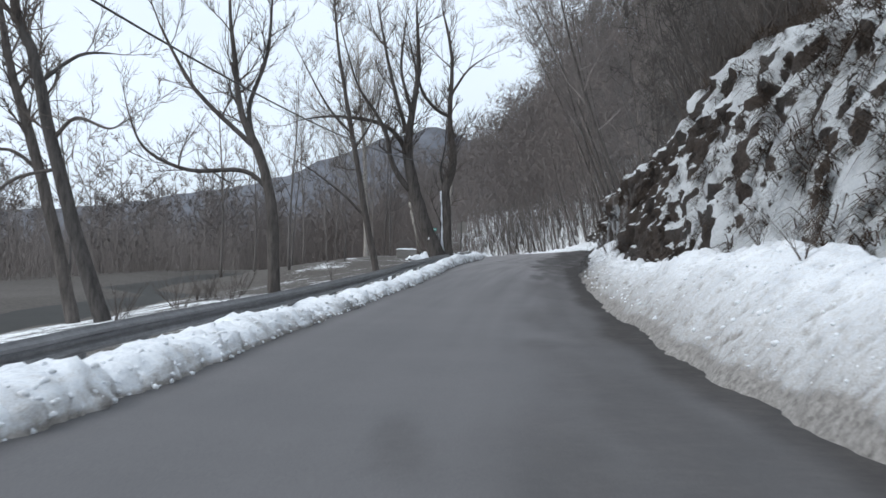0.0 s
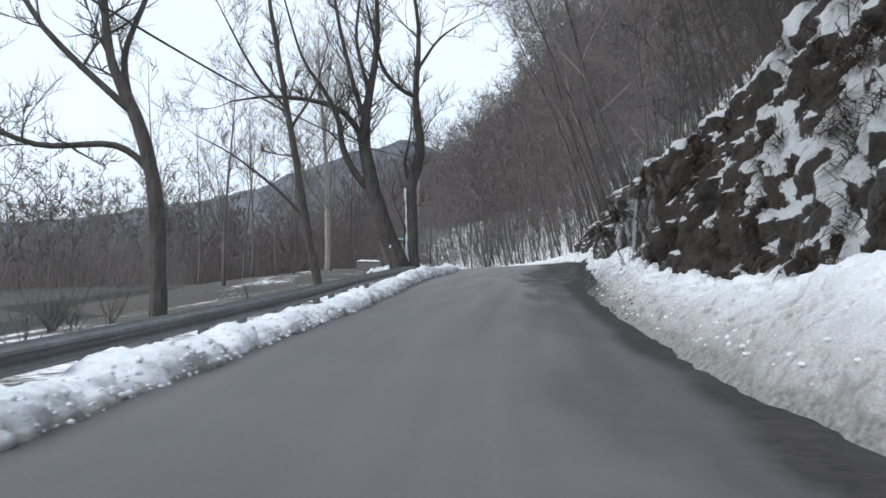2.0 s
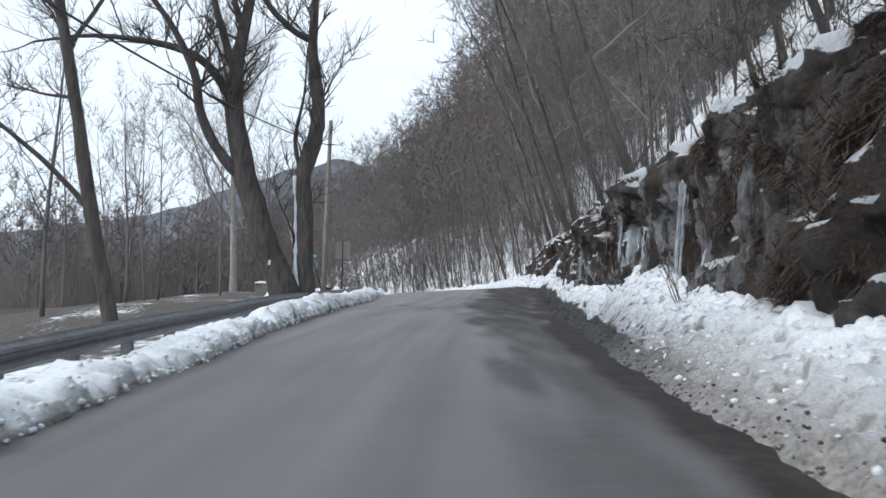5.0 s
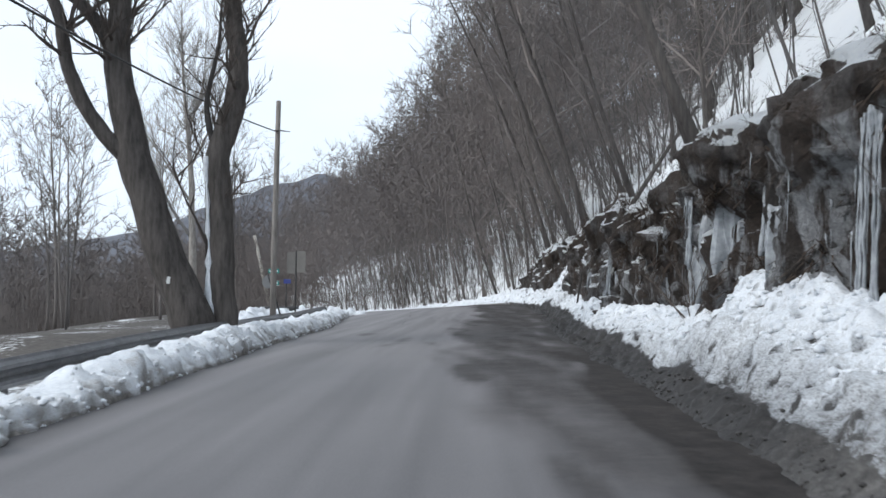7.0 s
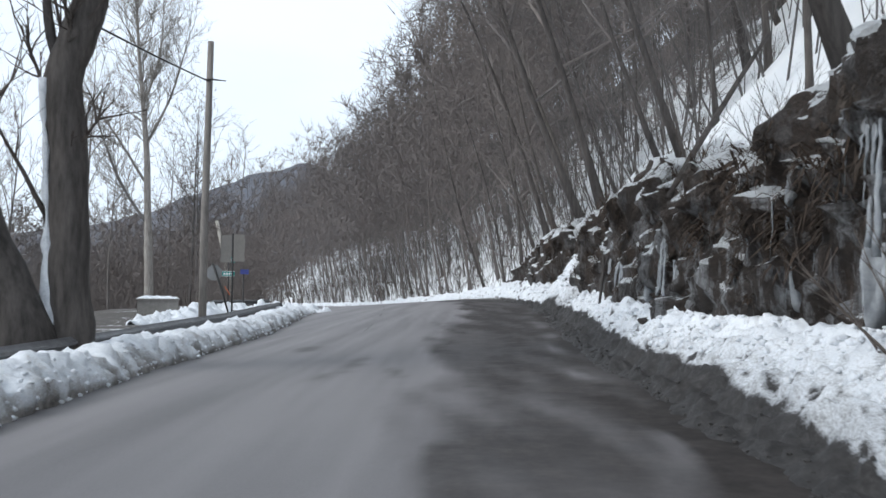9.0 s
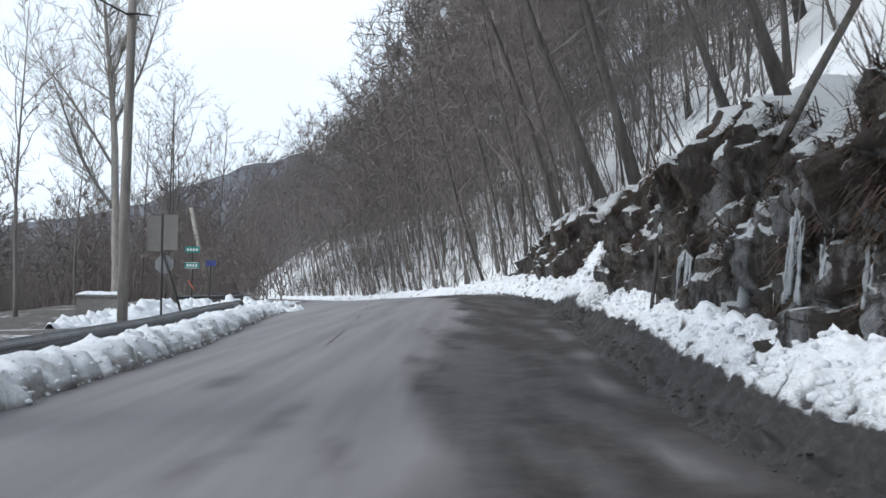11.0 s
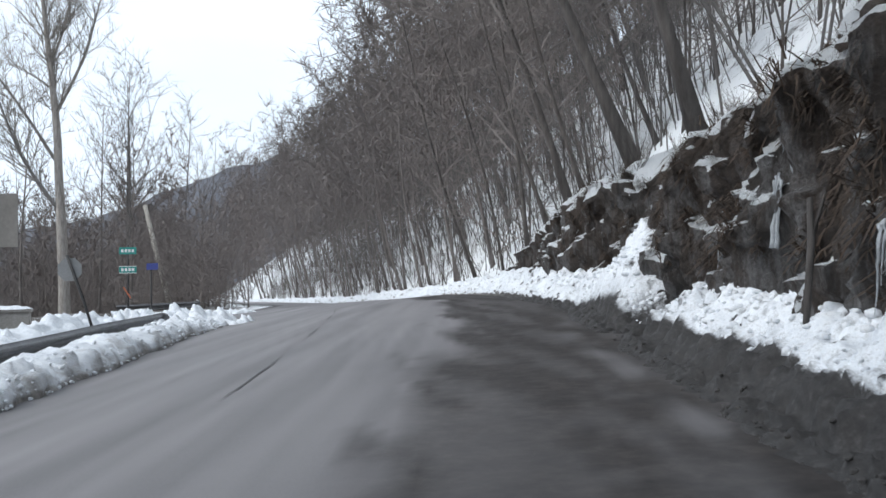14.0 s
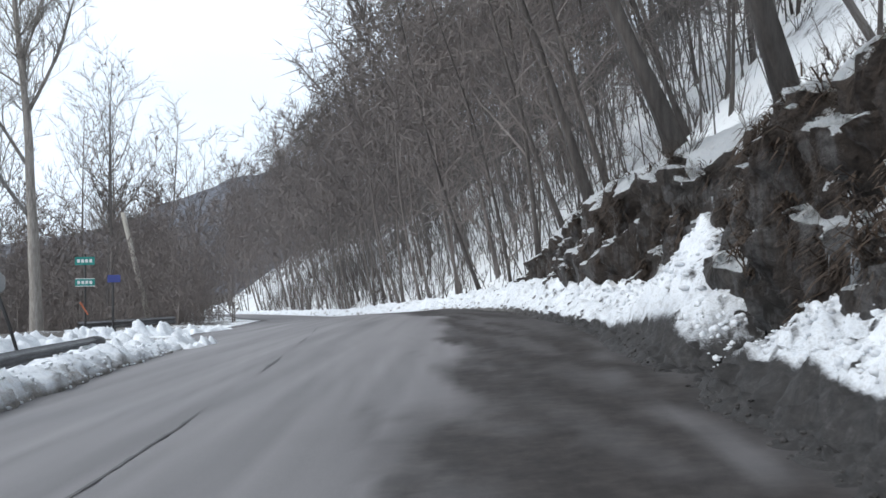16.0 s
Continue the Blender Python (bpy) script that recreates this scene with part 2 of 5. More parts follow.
RIGHT_O = [2.85, 2.85, 2.75, 2.52, 2.23, 2.1, 2.1, 2.0, 1.95, 1.95, 2.0, 1.85, 1.45, 0.8, 0.0, -1.0, -3.4, -5.8, -11, -16, -21.4, -28.5, -38.8, -62]
TOE_Y = [-40, 20, 28, 34, 41, 47, 50, 53, 57, 61, 65, 69, 75, 80, 85, 90, 95, 100, 110, 120, 140, 160, 180, 206, 240, 300]
TOE_O = [4.6, 4.2, 3.6, 3.5, 3.3, 3.3, 3.2, 3.2, 2.7, 2.75, 2.85, 2.9, 2.9, 2.7, 2.15, 1.7, 0.9, -0.1, -2.4, -4.8, -10, -15, -20.4, -27.5, -37.8, -61]
CREST_Y = [-40, 8, 18, 25, 32, 38, 43, 47, 50, 53, 56, 59.5, 62, 64, 66.5, 69, 72, 78, 84.5, 89, 94, 97, 104, 110, 200]
CREST_H = [2.2, 3.6, 5.6, 6.3, 5.0, 4.2, 3.8, 3.5, 3.4, 3.5, 2.9, 2.6, 3.2, 3.6, 3.75, 2.95, 2.75, 2.8, 2.7, 1.95, 1.0, 0.35, 0.9, 1.0, 1.0]
RUN_Y = [-10, 20, 30, 38, 46, 56, 60, 66.5, 70, 80, 97]
RUN_D = [2.3, 2.2, 1.7, 1.2, 0.75, 0.7, 1.1, 1.5, 0.7, 0.65, 0.6]


def centre(y):
    return np.interp(y, LINE_Y, LINE_X)


def left_edge(y):
    return np.interp(y, LEFT_Y, LEFT_O)


def right_edge(y):
    return np.interp(y, RIGHT_Y, RIGHT_O)


def toe(y):
    return np.interp(y, TOE_Y, TOE_O)


def crest(y):
    return np.interp(y, CREST_Y, CREST_H)


def road_z(x, y):
    off = np.clip(x - centre(y), -10, 4)
    return np.interp(y, ROAD_Y, ROAD_Z) + np.interp(y, ROAD_Y, ROAD_BANK) * off


def beyond(y):
    """How much of a step sideways leads straight away from the hill's foot."""
    return np.interp(y, [-40, 85, 100, 120, 140], [1, 1, 0.96, 0.95, 0.94])


def wave(x, y, s, seed=0.0):
    return noise.noise(Vector((x / s + seed, y / s - seed, seed * 1.7)))


def hill_z(x, y):
    """Ground of the wooded hill, from behind the rock face upwards."""
    off = x - centre(y)
    d = (off - toe(y)) * beyond(y)
    base = road_z(x, y)
    if d <= 0:
        return float(base)
    c = crest(y)
    sunk = float(np.interp(y, [30, 44], [0.85, 0.15]))
    back = float(np.interp(y, [20, 32, 40, 46], [2.5, 2.5, 2.1, 1.9]))
    if d < back:
        return float(base - 0.35 + (c + 0.35 - sunk) * (d / back) ** 1.3)
    e = d - back
    k = float(np.interp(y, [30, 45, 70, 95, 115, 150, 175], [1.1, 1.1, 1.15, 1.1, 1.05, 0.98, 0.8]))
    rise = k * e - k * max(0.0, e - 45) * 0.6
    return float(base + c - sunk + min(rise, 60) + 0.5 * wave(x, y, 6, 3.1) * min(1, e / 4) + 0.16 * wave(x, y, 1.6, 8.1))


def left_z(x, y):
    """Shoulder, embankment and field beside the road."""
    off = x - centre(y)
    d = left_edge(y) - off
    base = float(road_z(x, y))
    flat = float(np.interp(y, [60, 68, 108, 120], [1.6, 9.0, 9.0, 3.0]))
    drop = float(np.interp(d - flat + 1.6, [0, 1.6, 3.5, 6, 9, 13, 15, 17.5, 20, 60, 400], [0, 0.06, 0.2, 0.55, 1.1, 1.75, 2.5, 2.5, 1.9, 2.6, 3.5]))
    return base - drop + (0.14 * wave(x, y, 3, 5.5) * min(1, max(0, d - 1) / 4))


def ground_z(x, y):
    off = x - centre(y)
    if off > toe(y):
        return hill_z(x, y)
    if off < left_edge(y):
        return left_z(x, y) - 0.03
    return float(road_z(x, y)) - 0.03


# ---- mesh helpers ----
def mesh_object(name, verts, faces, mat, parent=None, label="", smooth=True, attrs=None):
    me = bpy.data.meshes.new(name)
    me.from_pydata(verts, [], faces)
    if smooth:
        me.shade_smooth()
    me.materials.append(mat)
    for key, values in (attrs or {}).items():
        a = me.attributes.new(key, "FLOAT", "POINT")
        a.data.foreach_set("value", np.asarray(values, dtype=np.float32))
    ob = new(name, me)
    if parent is not None:
        ob.parent = parent
    if label:
        ob["label"] = label
    return ob


def part(name, bm, mat, parent=None, label="", smooth=False):
    me = bpy.data.meshes.new(name)
    bm.normal_update()
    bm.to_mesh(me)
    bm.free()
    if smooth:
        me.shade_smooth()
    me.materials.append(mat)
    ob = new(name, me)
    if parent is not None:
        ob.parent = parent
    if label:
        ob["label"] = label
    return ob


def grid_faces(rows, cols):
    return [(a * cols + b, a * cols + b + 1, (a + 1) * cols + b + 1, (a + 1) * cols + b) for a in range(rows - 1) for b in range(cols - 1)]


def tube(verts, faces, points, radii, sides=6, cap=True):
    """A tapered tube along points, added to verts and faces."""
    first = len(verts)
    pts = [Vector(p) for p in points]
    side = None
    for i, p in enumerate(pts):
        d = (pts[min(i + 1, len(pts) - 1)] - pts[max(i - 1, 0)]).normalized()
        if side is None:
            side = d.orthogonal().normalized()
        side = (side - d * side.dot(d)).normalized()
        other = d.cross(side)
        for k in range(sides):
            a = 2 * math.pi * k / sides
            verts.append(p + (side * math.cos(a) + other * math.sin(a)) * radii[i])
    for i in range(len(pts) - 1):
        for k in range(sides):
            a, b = first + i * sides + k, first + i * sides + (k + 1) % sides
            faces.append((a, b, b + sides, a + sides))
    if cap:
        faces.append(tuple(first + (len(pts) - 1) * sides + k for k in range(sides)))
        faces.append(tuple(first + k for k in reversed(range(sides))))


def box_bm(sx, sy, sz, at=(0, 0, 0), bevel=0.0):
    bm = bmesh.new()
    bmesh.ops.create_cube(bm, size=1)
    for v in bm.verts:
        v.co = Vector((v.co.x * sx + at[0], v.co.y * sy + at[1], v.co.z * sz + at[2]))
    if bevel:
        bmesh.ops.bevel(bm, geom=bm.edges[:], offset=bevel, segments=2, affect="EDGES")
    return bm


# ---- ground: one sheet to the horizon ----
def build_ground():
    ys = [-400, -200, -100, -60] + list(np.arange(-40, 20, 2.0)) + list(np.arange(20, 130, 1.0)) + list(np.arange(130, 300, 4.0)) + [300, 340, 420, 600, 900, 1500, 2600]
    left = [-2600, -1200, -600, -300, -180, -120, -90, -70, -55, -45, -38, -33] + list(np.arange(-29, -8, 1.5))
    verts, snow = [], []
    cols = None
    for y in ys:
        yy = float(np.clip(y, -40, 299))
        c = float(centre(np.clip(y, -40, 300)))
        le, re, to = float(left_edge(yy)), float(right_edge(yy)), float(toe(yy))
        offs = [le + (o + 7.2) for o in left] + list(np.linspace(le, re, 6)) + [to - 0.4, to - 0.05, to + 0.3]
        offs += [to + d for d in (0.9, 1.6, 2.2, 2.8, 3.5, 4.3, 5.2, 6.2, 7.3, 8.5, 10, 11.5, 13, 15, 17, 20, 23, 27, 31, 36, 42, 50, 60, 72, 90, 120, 180, 300, 700, 2600)]
        cols = len(offs)
        for o in offs:
            x = c + o
            verts.append((x, y, ground_z(x, yy)))
            d = le - o
            s = 0.5
            if d > 0:
                s = float(np.interp(d, [0, 3, 6, 9, 11.5, 13, 17, 22], [0.5, 0.34, 0.3, 0.34, 0.34, 0.06, 0.0, 0.04]))
                s += 0.1 * float(np.interp(y, [26, 42], [1, 0])) * float(np.interp(d, [3, 4.5, 12, 14], [0, 1, 1, 0]))
                if 70 < y < 112 and d < 6:
                    s = 0.38
            if o > to:
                s = float(np.interp(o - to, [13, 22], [0.5, 0.3]))
            snow.append(s)
    g = mesh_object("ground", verts, grid_faces(len(ys), cols), M_GROUND, attrs={"snow": snow})
    tagged(g, "snowy wooded hillside and brown winter field beside the road", "ground", kind="structure")


build_ground()


# ---- road ----
# damp patches: distance, offset, half length, half width
STAINS = [(58.5, -1.62, 1.3, 0.16), (56.3, -1.82, 0.5, 0.1), (70.2, -1.25, 0.12, 0.35), (70.7, -0.55, 0.2, 0.22), (69.8, -0.5, 0.12, 0.2), (62.0, -2.9, 0.7, 0.2)]


def build_road():
    ys = list(np.arange(-38, 4, 1.0)) + list(np.arange(4, 110, 0.4)) + list(np.arange(110, 290, 2.0))
    n = 60
    verts, wet, salt = [], [], []
    for y in ys:
        c, le, re = float(centre(y)), float(left_edge(y)) - 0.35, float(right_edge(y)) + 0.5
        for k in range(n):
            o = le + (re - le) * k / (n - 1)
            x = c + o
            verts.append((x, y, float(road_z(x, y)) + 0.004 + 0.006 * wave(x, y, 0.7, 2.2)))
            ragged = 0.5 * wave(x, y * 0.35, 1.6, 1.0) + 0.35 * wave(x * 2.0, y * 0.3, 1.1, 4.0)
            inner = float(np.interp(y, [-40, 15, 30, 38, 43, 47, 62, 68, 75, 80, 90, 110], [0.2, 0.3, 0.4, 0.4, 0.2, -0.3, -0.75, -0.85, -0.45, -0.6, -1.3, -5]))
            w = (o - inner) * float(np.interp(y, [50, 62], [1.5, 2.4])) + ragged * 2.0 + 0.35 * wave(x, y * 0.25, 0.3, 8.0)
            strip = math.exp(-((o - 1.65 - 0.3 * wave(0, y, 3, 2.0)) / (0.16 + 0.14 * wave(4, y, 1.3, 3.0))) ** 2) * float(np.interp(y, [46, 52, 72, 78], [0, 1, 1, 0]))
            blot = wave(x, y * 0.16, 0.6, 12.0)
            if o > inner - 1.2 and blot > 0.3:
                w += (blot - 0.3) * 4
            damp = 0.0
            for sy, so, ly, lo in STAINS:
                damp += math.exp(-((y - sy) / ly) ** 2 - ((o - so + 0.02 * (y - sy)) / lo) ** 2) * (0.75 + 0.9 * wave(x, y, 0.5, 3.0))
            edge = max(0.0, 1 - (o - le - 0.3) / 0.35)
            mottle = max(0.25 if y < 55 else 0.78, min(1.0, 0.88 + 0.55 * wave(x, y * 0.14, 0.5, 9.0) + 0.25 * wave(x, y * 0.4, 0.25, 4.0)))
            wet.append(min(1, max(0, w)) * mottle * (1 - 0.75 * max(0.0, min(1.0, strip * (0.45 + 1.8 * wave(x, y * 0.6, 0.9, 6.0))))) * float(np.interp(y, [-40, 30, 42, 55], [0.42, 0.42, 0.7, 0.95])) + (0.62 * max(0.0, min(1.0, (o - float(right_edge(y)) + 0.62 + 0.25 * wave(3, y, 2.0, 7.0)) / 0.28)) * float(np.interp(y, [5, 14, 48, 55], [0.7, 1, 1, 0]))) + 0.6 * min(1, edge))
            wet[-1] = max(wet[-1], min(0.75, damp))
            streak = 0.2 * noise.noise(Vector((o * 1.6, y * 0.05, 7.0))) + 0.18 * noise.noise(Vector((o * 5, y * 0.16, 9.0))) + 0.14 * math.exp(-((o - 0.15) / 0.25) ** 2)
            salt.append(max(0.0, 0.42 + streak) * float(np.interp(y, [0, 15, 30, 50, 75, 100], [0.05, 0.17, 0.45, 0.95, 1.25, 1.3])))
    r = mesh_object("road", verts, grid_faces(len(ys), n), M_ASPHALT, attrs={"wet": wet, "salt": salt})
    tagged(r, "grey asphalt road with dark wet meltwater along its side", "road", kind="structure")


build_road()


# ---- snow banks ploughed along both edges ----
def clod(x, y, z, k):
    """Billowing lumps of broken snow, at three sizes."""
    p = Vector((x, y, z + k))
    return 0.5 * abs(noise.noise(p / 0.42)) + 0.32 * abs(noise.noise(p / 0.19 + Vector((k, 5, 1)))) + 0.16 * abs(noise.noise(p / 0.09 + Vector((3, k, 7))))


LEFT_PROFILE = [(-0.03, -0.1), (-0.01, 0.06), (0.02, 0.25), (0.06, 0.45), (0.12, 0.63), (0.2, 0.8), (0.3, 0.93), (0.42, 1.0), (0.55, 0.98), (0.68, 0.86), (0.8, 0.66), (0.9, 0.42), (1.0, 0.15), (1.1, -0.3)]


def left_bank_point(y, u, v):
    c, le = float(centre(y)), float(left_edge(y))
    tail = min(1.0, max(0.0, (85.4 - y) / 5.0))
    h = (float(np.interp(y, [0, 14, 24, 40, 48, 58, 75], [0.32, 0.28, 0.19, 0.2, 0.32, 0.41, 0.36])) + 0.1 * wave(0, y, 2.3, 3.0) + 0.07 * wave(3, y, 0.7, 6.0)) * (0.25 + 0.75 * tail)
    wdt = float(np.interp(y, [-10, 14, 24, 36, 45, 60, 85], [1.05, 1.15, 1.05, 0.95, 0.85, 1.1, 1.3])) + 0.14 * wave(9, y, 1.4, 2.0)
    shift = 0.11 * wave(5, y, 1.1, 9.0) + 0.05 * wave(5, y, 0.3, 1.0)
    x = c + le + shift - wdt * u
    puff = clod(x, y, h * v, 3.0)
    lump = (puff - 0.22) * (0.2 + 0.32 * h) if v > 0 else 0
    return Vector((x + lump * (0.8 if u < 0.35 else 0.2), y + 0.4 * lump, float(road_z(x, y)) + h * v + lump * (0.35 if v < 0.3 else 1))), puff


def build_left_bank():
    ys = np.concatenate([np.arange(-10, 4, 0.2), np.arange(4, 85.2, 0.065)])
    verts, dirt_shade = [], []
    for y in ys:
        y = float(y)
        for u, v in LEFT_PROFILE:
            p, puff = left_bank_point(y, u, v)
            verts.append(p)
            foot = 0.52 if v < 0.15 else 0.28 if v < 0.5 else 0.16 if v < 0.85 else 0.06
            if u > 0.5:
                foot = 0.03
            # hollows between clods darkened too, shade painted in beside the foot's grime
            dirt_shade.append(max(0, min(1, foot + 0.3 * wave(p.x, y, 0.3, 2.5) * (v < 0.95) + max(0.0, 0.16 - puff) * 1.2)))
    b = mesh_object("snowbank", verts, grid_faces(len(ys), len(LEFT_PROFILE)), M_SNOW, attrs={"dirt_shade": dirt_shade})
    tagged(b, "lumpy ploughed snow bank with dirty foot beside guardrail", "snow bank", kind="structure")


def bank_top(y):
    base = float(np.interp(y, [-12, 20, 27, 36, 45, 60, 80, 92, 105, 165], [1.7, 1.45, 1.05, 0.9, 0.98, 0.72, 0.75, 0.85, 0.55, 0.55]))
    drift = 0.5 * math.exp(-((y - 46.3) / 1.7) ** 2) + 1.0 * math.exp(-((y - 75.1) / 1.5) ** 2) - 0.9 * math.exp(-((y - 72.2) / 1.0) ** 2)
    return base * (1 + 0.26 * wave(1, y, 3.2, 4.0) + 0.14 * wave(1, y, 1.1, 8.0)) + drift


def bank_point(y, u):
    """The right bank: u from the road's edge (0) to the rock (1)."""
    c, re, to = float(centre(y)), float(right_edge(y)), float(toe(y)) + 0.5
    o = re + (0.16 * wave(2, y, 1.9, 5.0) + 0.08 * wave(2, y, 0.4, 6.0)) * (1 - u) + (to - re) * u
    x = c + o
    late = min(1.0, max(0.0, (y - 28) / 25))
    shape = (1 - (1 - u) ** 1.7) * (1 - late) + late * (0.24 * min(1, u / 0.4) + 0.76 * max(0.0, min(1.0, (u - 0.3) / 0.62)) ** 0.9)
    lump = (clod(x, y, 0, 6.0) - 0.2) * float(np.interp(y, [10, 30, 45], [0.2, 0.34, 0.4])) * min(1, u * 5)
    return Vector((x - 0.5 * lump, y + 0.3 * lump, float(road_z(x, y)) - 0.03 + bank_top(y) * shape + lump)), clod(x, y, 0, 6.0)


def build_right_bank():
    ys = np.concatenate([np.arange(-12, 6, 0.25), np.arange(6, 84, 0.07), np.arange(84, 106, 0.12), np.arange(106, 288, 0.8)])
    n = 42
    verts, dirt_shade, mud = [], [], []
    for y in ys:
        y = float(y)
        soil = float(np.interp(y, [-12, 24, 34, 46, 56, 66, 80, 95, 110], [0.02, 0.05, 0.1, 0.2, 0.42, 0.48, 0.24, 0.08, 0.04]))
        grey = float(np.interp(y, [-12, 20, 36, 52, 64], [0.45, 0.62, 0.58, 0.42, 0.24]))
        for k in range(n):
            u = k / (n - 1)
            p, lump = bank_point(y, u)
            verts.append(p)
            edge = u - soil + 0.06 * wave(p.x, y, 1.3, 2.0)
            speck = max(0.0, wave(p.x, y, 0.13, 11.0) - 0.3) * 2.2 * float(np.interp(u, [0, 0.4, 1], [1, 0.6, 0.4])) * float(np.interp(y, [0, 40, 60], [0.1, 0.5, 1.0]))
            mud.append(float(np.interp(y, [35, 43, 84, 100], [0.0, 1.0, 1.0, 0.2])))
            # near stretch and clod hollows: shade painted in along with real grime
            dirt_shade.append(float(np.interp(y, [-12, 38, 52], [0.17, 0.17, 0.03])) + max(0, 0.16 - lump) * 1.3 + min(1, max(0, min(1, 0.5 - edge * 8)) * 0.97 + max(0, 0.6 - edge) * grey + speck + 0.95 * math.exp(-((y - 72.2) / 0.9) ** 2) * max(0.0, 1 - 0.35 * u)) * float(np.interp(y, [0, 30, 45], [0.6, 0.8, 1.0])))
    b = mesh_object("snowbank", verts, grid_faces(len(ys), n), M_SNOW, attrs={"dirt_shade": dirt_shade, "mud": mud})
    tagged(b, "ploughed snow and dark slush piled against rock cut", "snow bank", kind="structure")


build_left_bank()
build_right_bank()


# ---- rock face of the cutting ----
FACE = 0.78


def rock_point(y, u):
    """A point of the rock: u climbs the face from its foot (0) to the lip (FACE), then runs back over the top (1)."""
    c, to, cr = float(centre(y)), float(toe(y)), float(crest(y))
    run = float(np.interp(y, RUN_Y, RUN_D))
    rough = float(np.interp(y, [-10, 8, 20, 40, 97], [0.15, 0.3, 0.75, 0.95, 0.8]))
    f, s = min(1.0, u / FACE), max(0.0, (u - FACE) / (1 - FACE))
    cliff = float(np.interp(y, [34, 46], [0.0, 1.0]))
    h = cr * f
    o = to + 0.4 + (run - 0.2) * f ** 1.3 + 2.0 * s
    x = c + o
    tilt = h * 0.95 + y * float(np.interp(y, [30, 50], [0.12, 0.3])) + 0.6 * noise.noise(Vector((y * 0.35, h * 0.4, 60.0)))
    push = 0.5 * noise.noise(Vector((y * 0.45, h * 0.5, 2.0))) + 0.34 * noise.noise(Vector((y * 1.1, tilt * 0.95, 5.0)))
    step = tilt * 1.15 + 0.7 * noise.noise(Vector((y * 0.55, 1.0, 65.0))) + 0.35 * noise.noise(Vector((y * 2.1, h, 66.0)))
    push += (0.26 if f < 0.9 else 0.1) * (step - math.floor(step) - 0.5) * float(np.interp(y, [18, 30], [0.3, 1]))
    push += 0.22 * noise.noise(Vector((y * 2.6, tilt * 1.8, 9.0))) + 0.2 * (0.5 - abs(noise.noise(Vector((y * 4.0, tilt * 2.4, 12.0))))) + 0.11 * noise.noise(Vector((y * 8, tilt * 6, 15.0))) + 0.045 * noise.noise(Vector((y * 15, tilt * 14, 18.0)))
    push += 0.22 * (abs(noise.noise(Vector((y * 0.9, tilt * 0.8, 14.0)))) * 2 - 0.4)
    # upright ribs and clefts, and the turf that hangs over the lip
    push += cliff * min(1.0, 0.25 + 1.5 * f) * (0.3 * noise.noise(Vector((y * 1.5, h * 0.22, 70.0))) + 0.16 * noise.noise(Vector((y * 3.7, h * 0.35, 74.0))))
    push += cliff * (0.25 + 0.3 * noise.noise(Vector((y * 0.8, 0.0, 77.0)))) * math.exp(-((f - 0.86) / 0.14) ** 2) * (1 - s)
    push -= 0.22 * max(0, 0.35 - f) * cliff
    lift = 0.14 * noise.noise(Vector((y * 1.7, h * 2, 21.0))) + 0.06 * noise.noise(Vector((y * 5, h * 5, 23.0)))
    lift += (0.3 * noise.noise(Vector((y * 0.7, 3.0, 26.0))) + 0.22 * noise.noise(Vector((y * 1.9, 3.0, 28.0)))) * f * (1 - s)
    calm = 1 - 0.8 * min(1.0, s * 4)
    z = float(road_z(x, y)) + 0.1 + h + rough * lift * calm + 0.95 * s
    if s >= 1:
        z = hill_z(x, y) - 0.3
    return x - rough * push * calm, y + 0.1 * rough * noise.noise(Vector((y * 3, h * 3, 40.0))), z


def top_z(x, y):
    """The surface that things on the hill stand on: the rock's snowy top or the ground behind it."""
    z = hill_z(x, y)
    if -10 < y < 96:
        d = x - float(centre(y)) - float(toe(y)) - 0.2 - float(np.interp(y, RUN_Y, RUN_D))
        if 0 < d < 1.9:
            z = max(z, float(road_z(x, y)) + 0.1 + float(crest(y)) + 0.475 * d)
    return z


def build_rock():
    ys = np.concatenate([np.arange(-10, 12, 0.5), np.arange(12, 97, 0.11)])
    n = 68
    verts, snow, ice = [], [], []
    for y in ys:
        y = float(y)
        much = float(np.interp(y, [-10, 14, 20, 26, 31, 36, 42, 56, 84, 90], [1.0, 0.75, 0.72, 0.62, 0.3, 0.1, 0.06, 0.18, 0.2, 0.4]))
        for k in range(n):
            u = k / (n - 1)
            f = u / FACE
            verts.append(rock_point(y, u))
            patch = 0.34 * noise.noise(Vector((y * 0.33, f * 1.9, 30.0))) + 0.42 * noise.noise(Vector((y * 1.1, f * 2.2, 34.0)))
            patch += 0.85 * noise.noise(Vector((y * 1.0, f * 4.2 - y * 0.35, 38.0))) * float(np.interp(y, [10, 15, 28, 36], [0.4, 1.0, 1.0, 0.3]))
            cap = float(np.interp(u, [FACE - 0.07, FACE + 0.05], [0, 0.85])) + (0.8 * noise.noise(Vector((y * 0.9, 5.0, 36.0))) + 0.6 * noise.noise(Vector((y * 2.6, u * 6, 37.0)))) * math.exp(-((u - FACE) / 0.11) ** 2)
            low = -0.4 * float(np.interp(f, [0.1, 0.4], [1, 0])) * float(np.interp(y, [20, 26, 40, 44], [0, 1, 1, 0]))
            snow.append(much + patch + cap + low)
            ice.append(float(np.interp(y, [36, 42, 57, 66, 90], [0.0, 0.9, 0.8, 0.3, 0.25])) * (1 if f < 0.8 else 0.2))
    r = mesh_object("rock_face", verts, grid_faces(len(ys), n), M_ROCK, attrs={"snow": snow, "ice": ice})
    tagged(r, "dark rough rock cutting with snow on its ledges", "rock face", kind="structure")


build_rock()


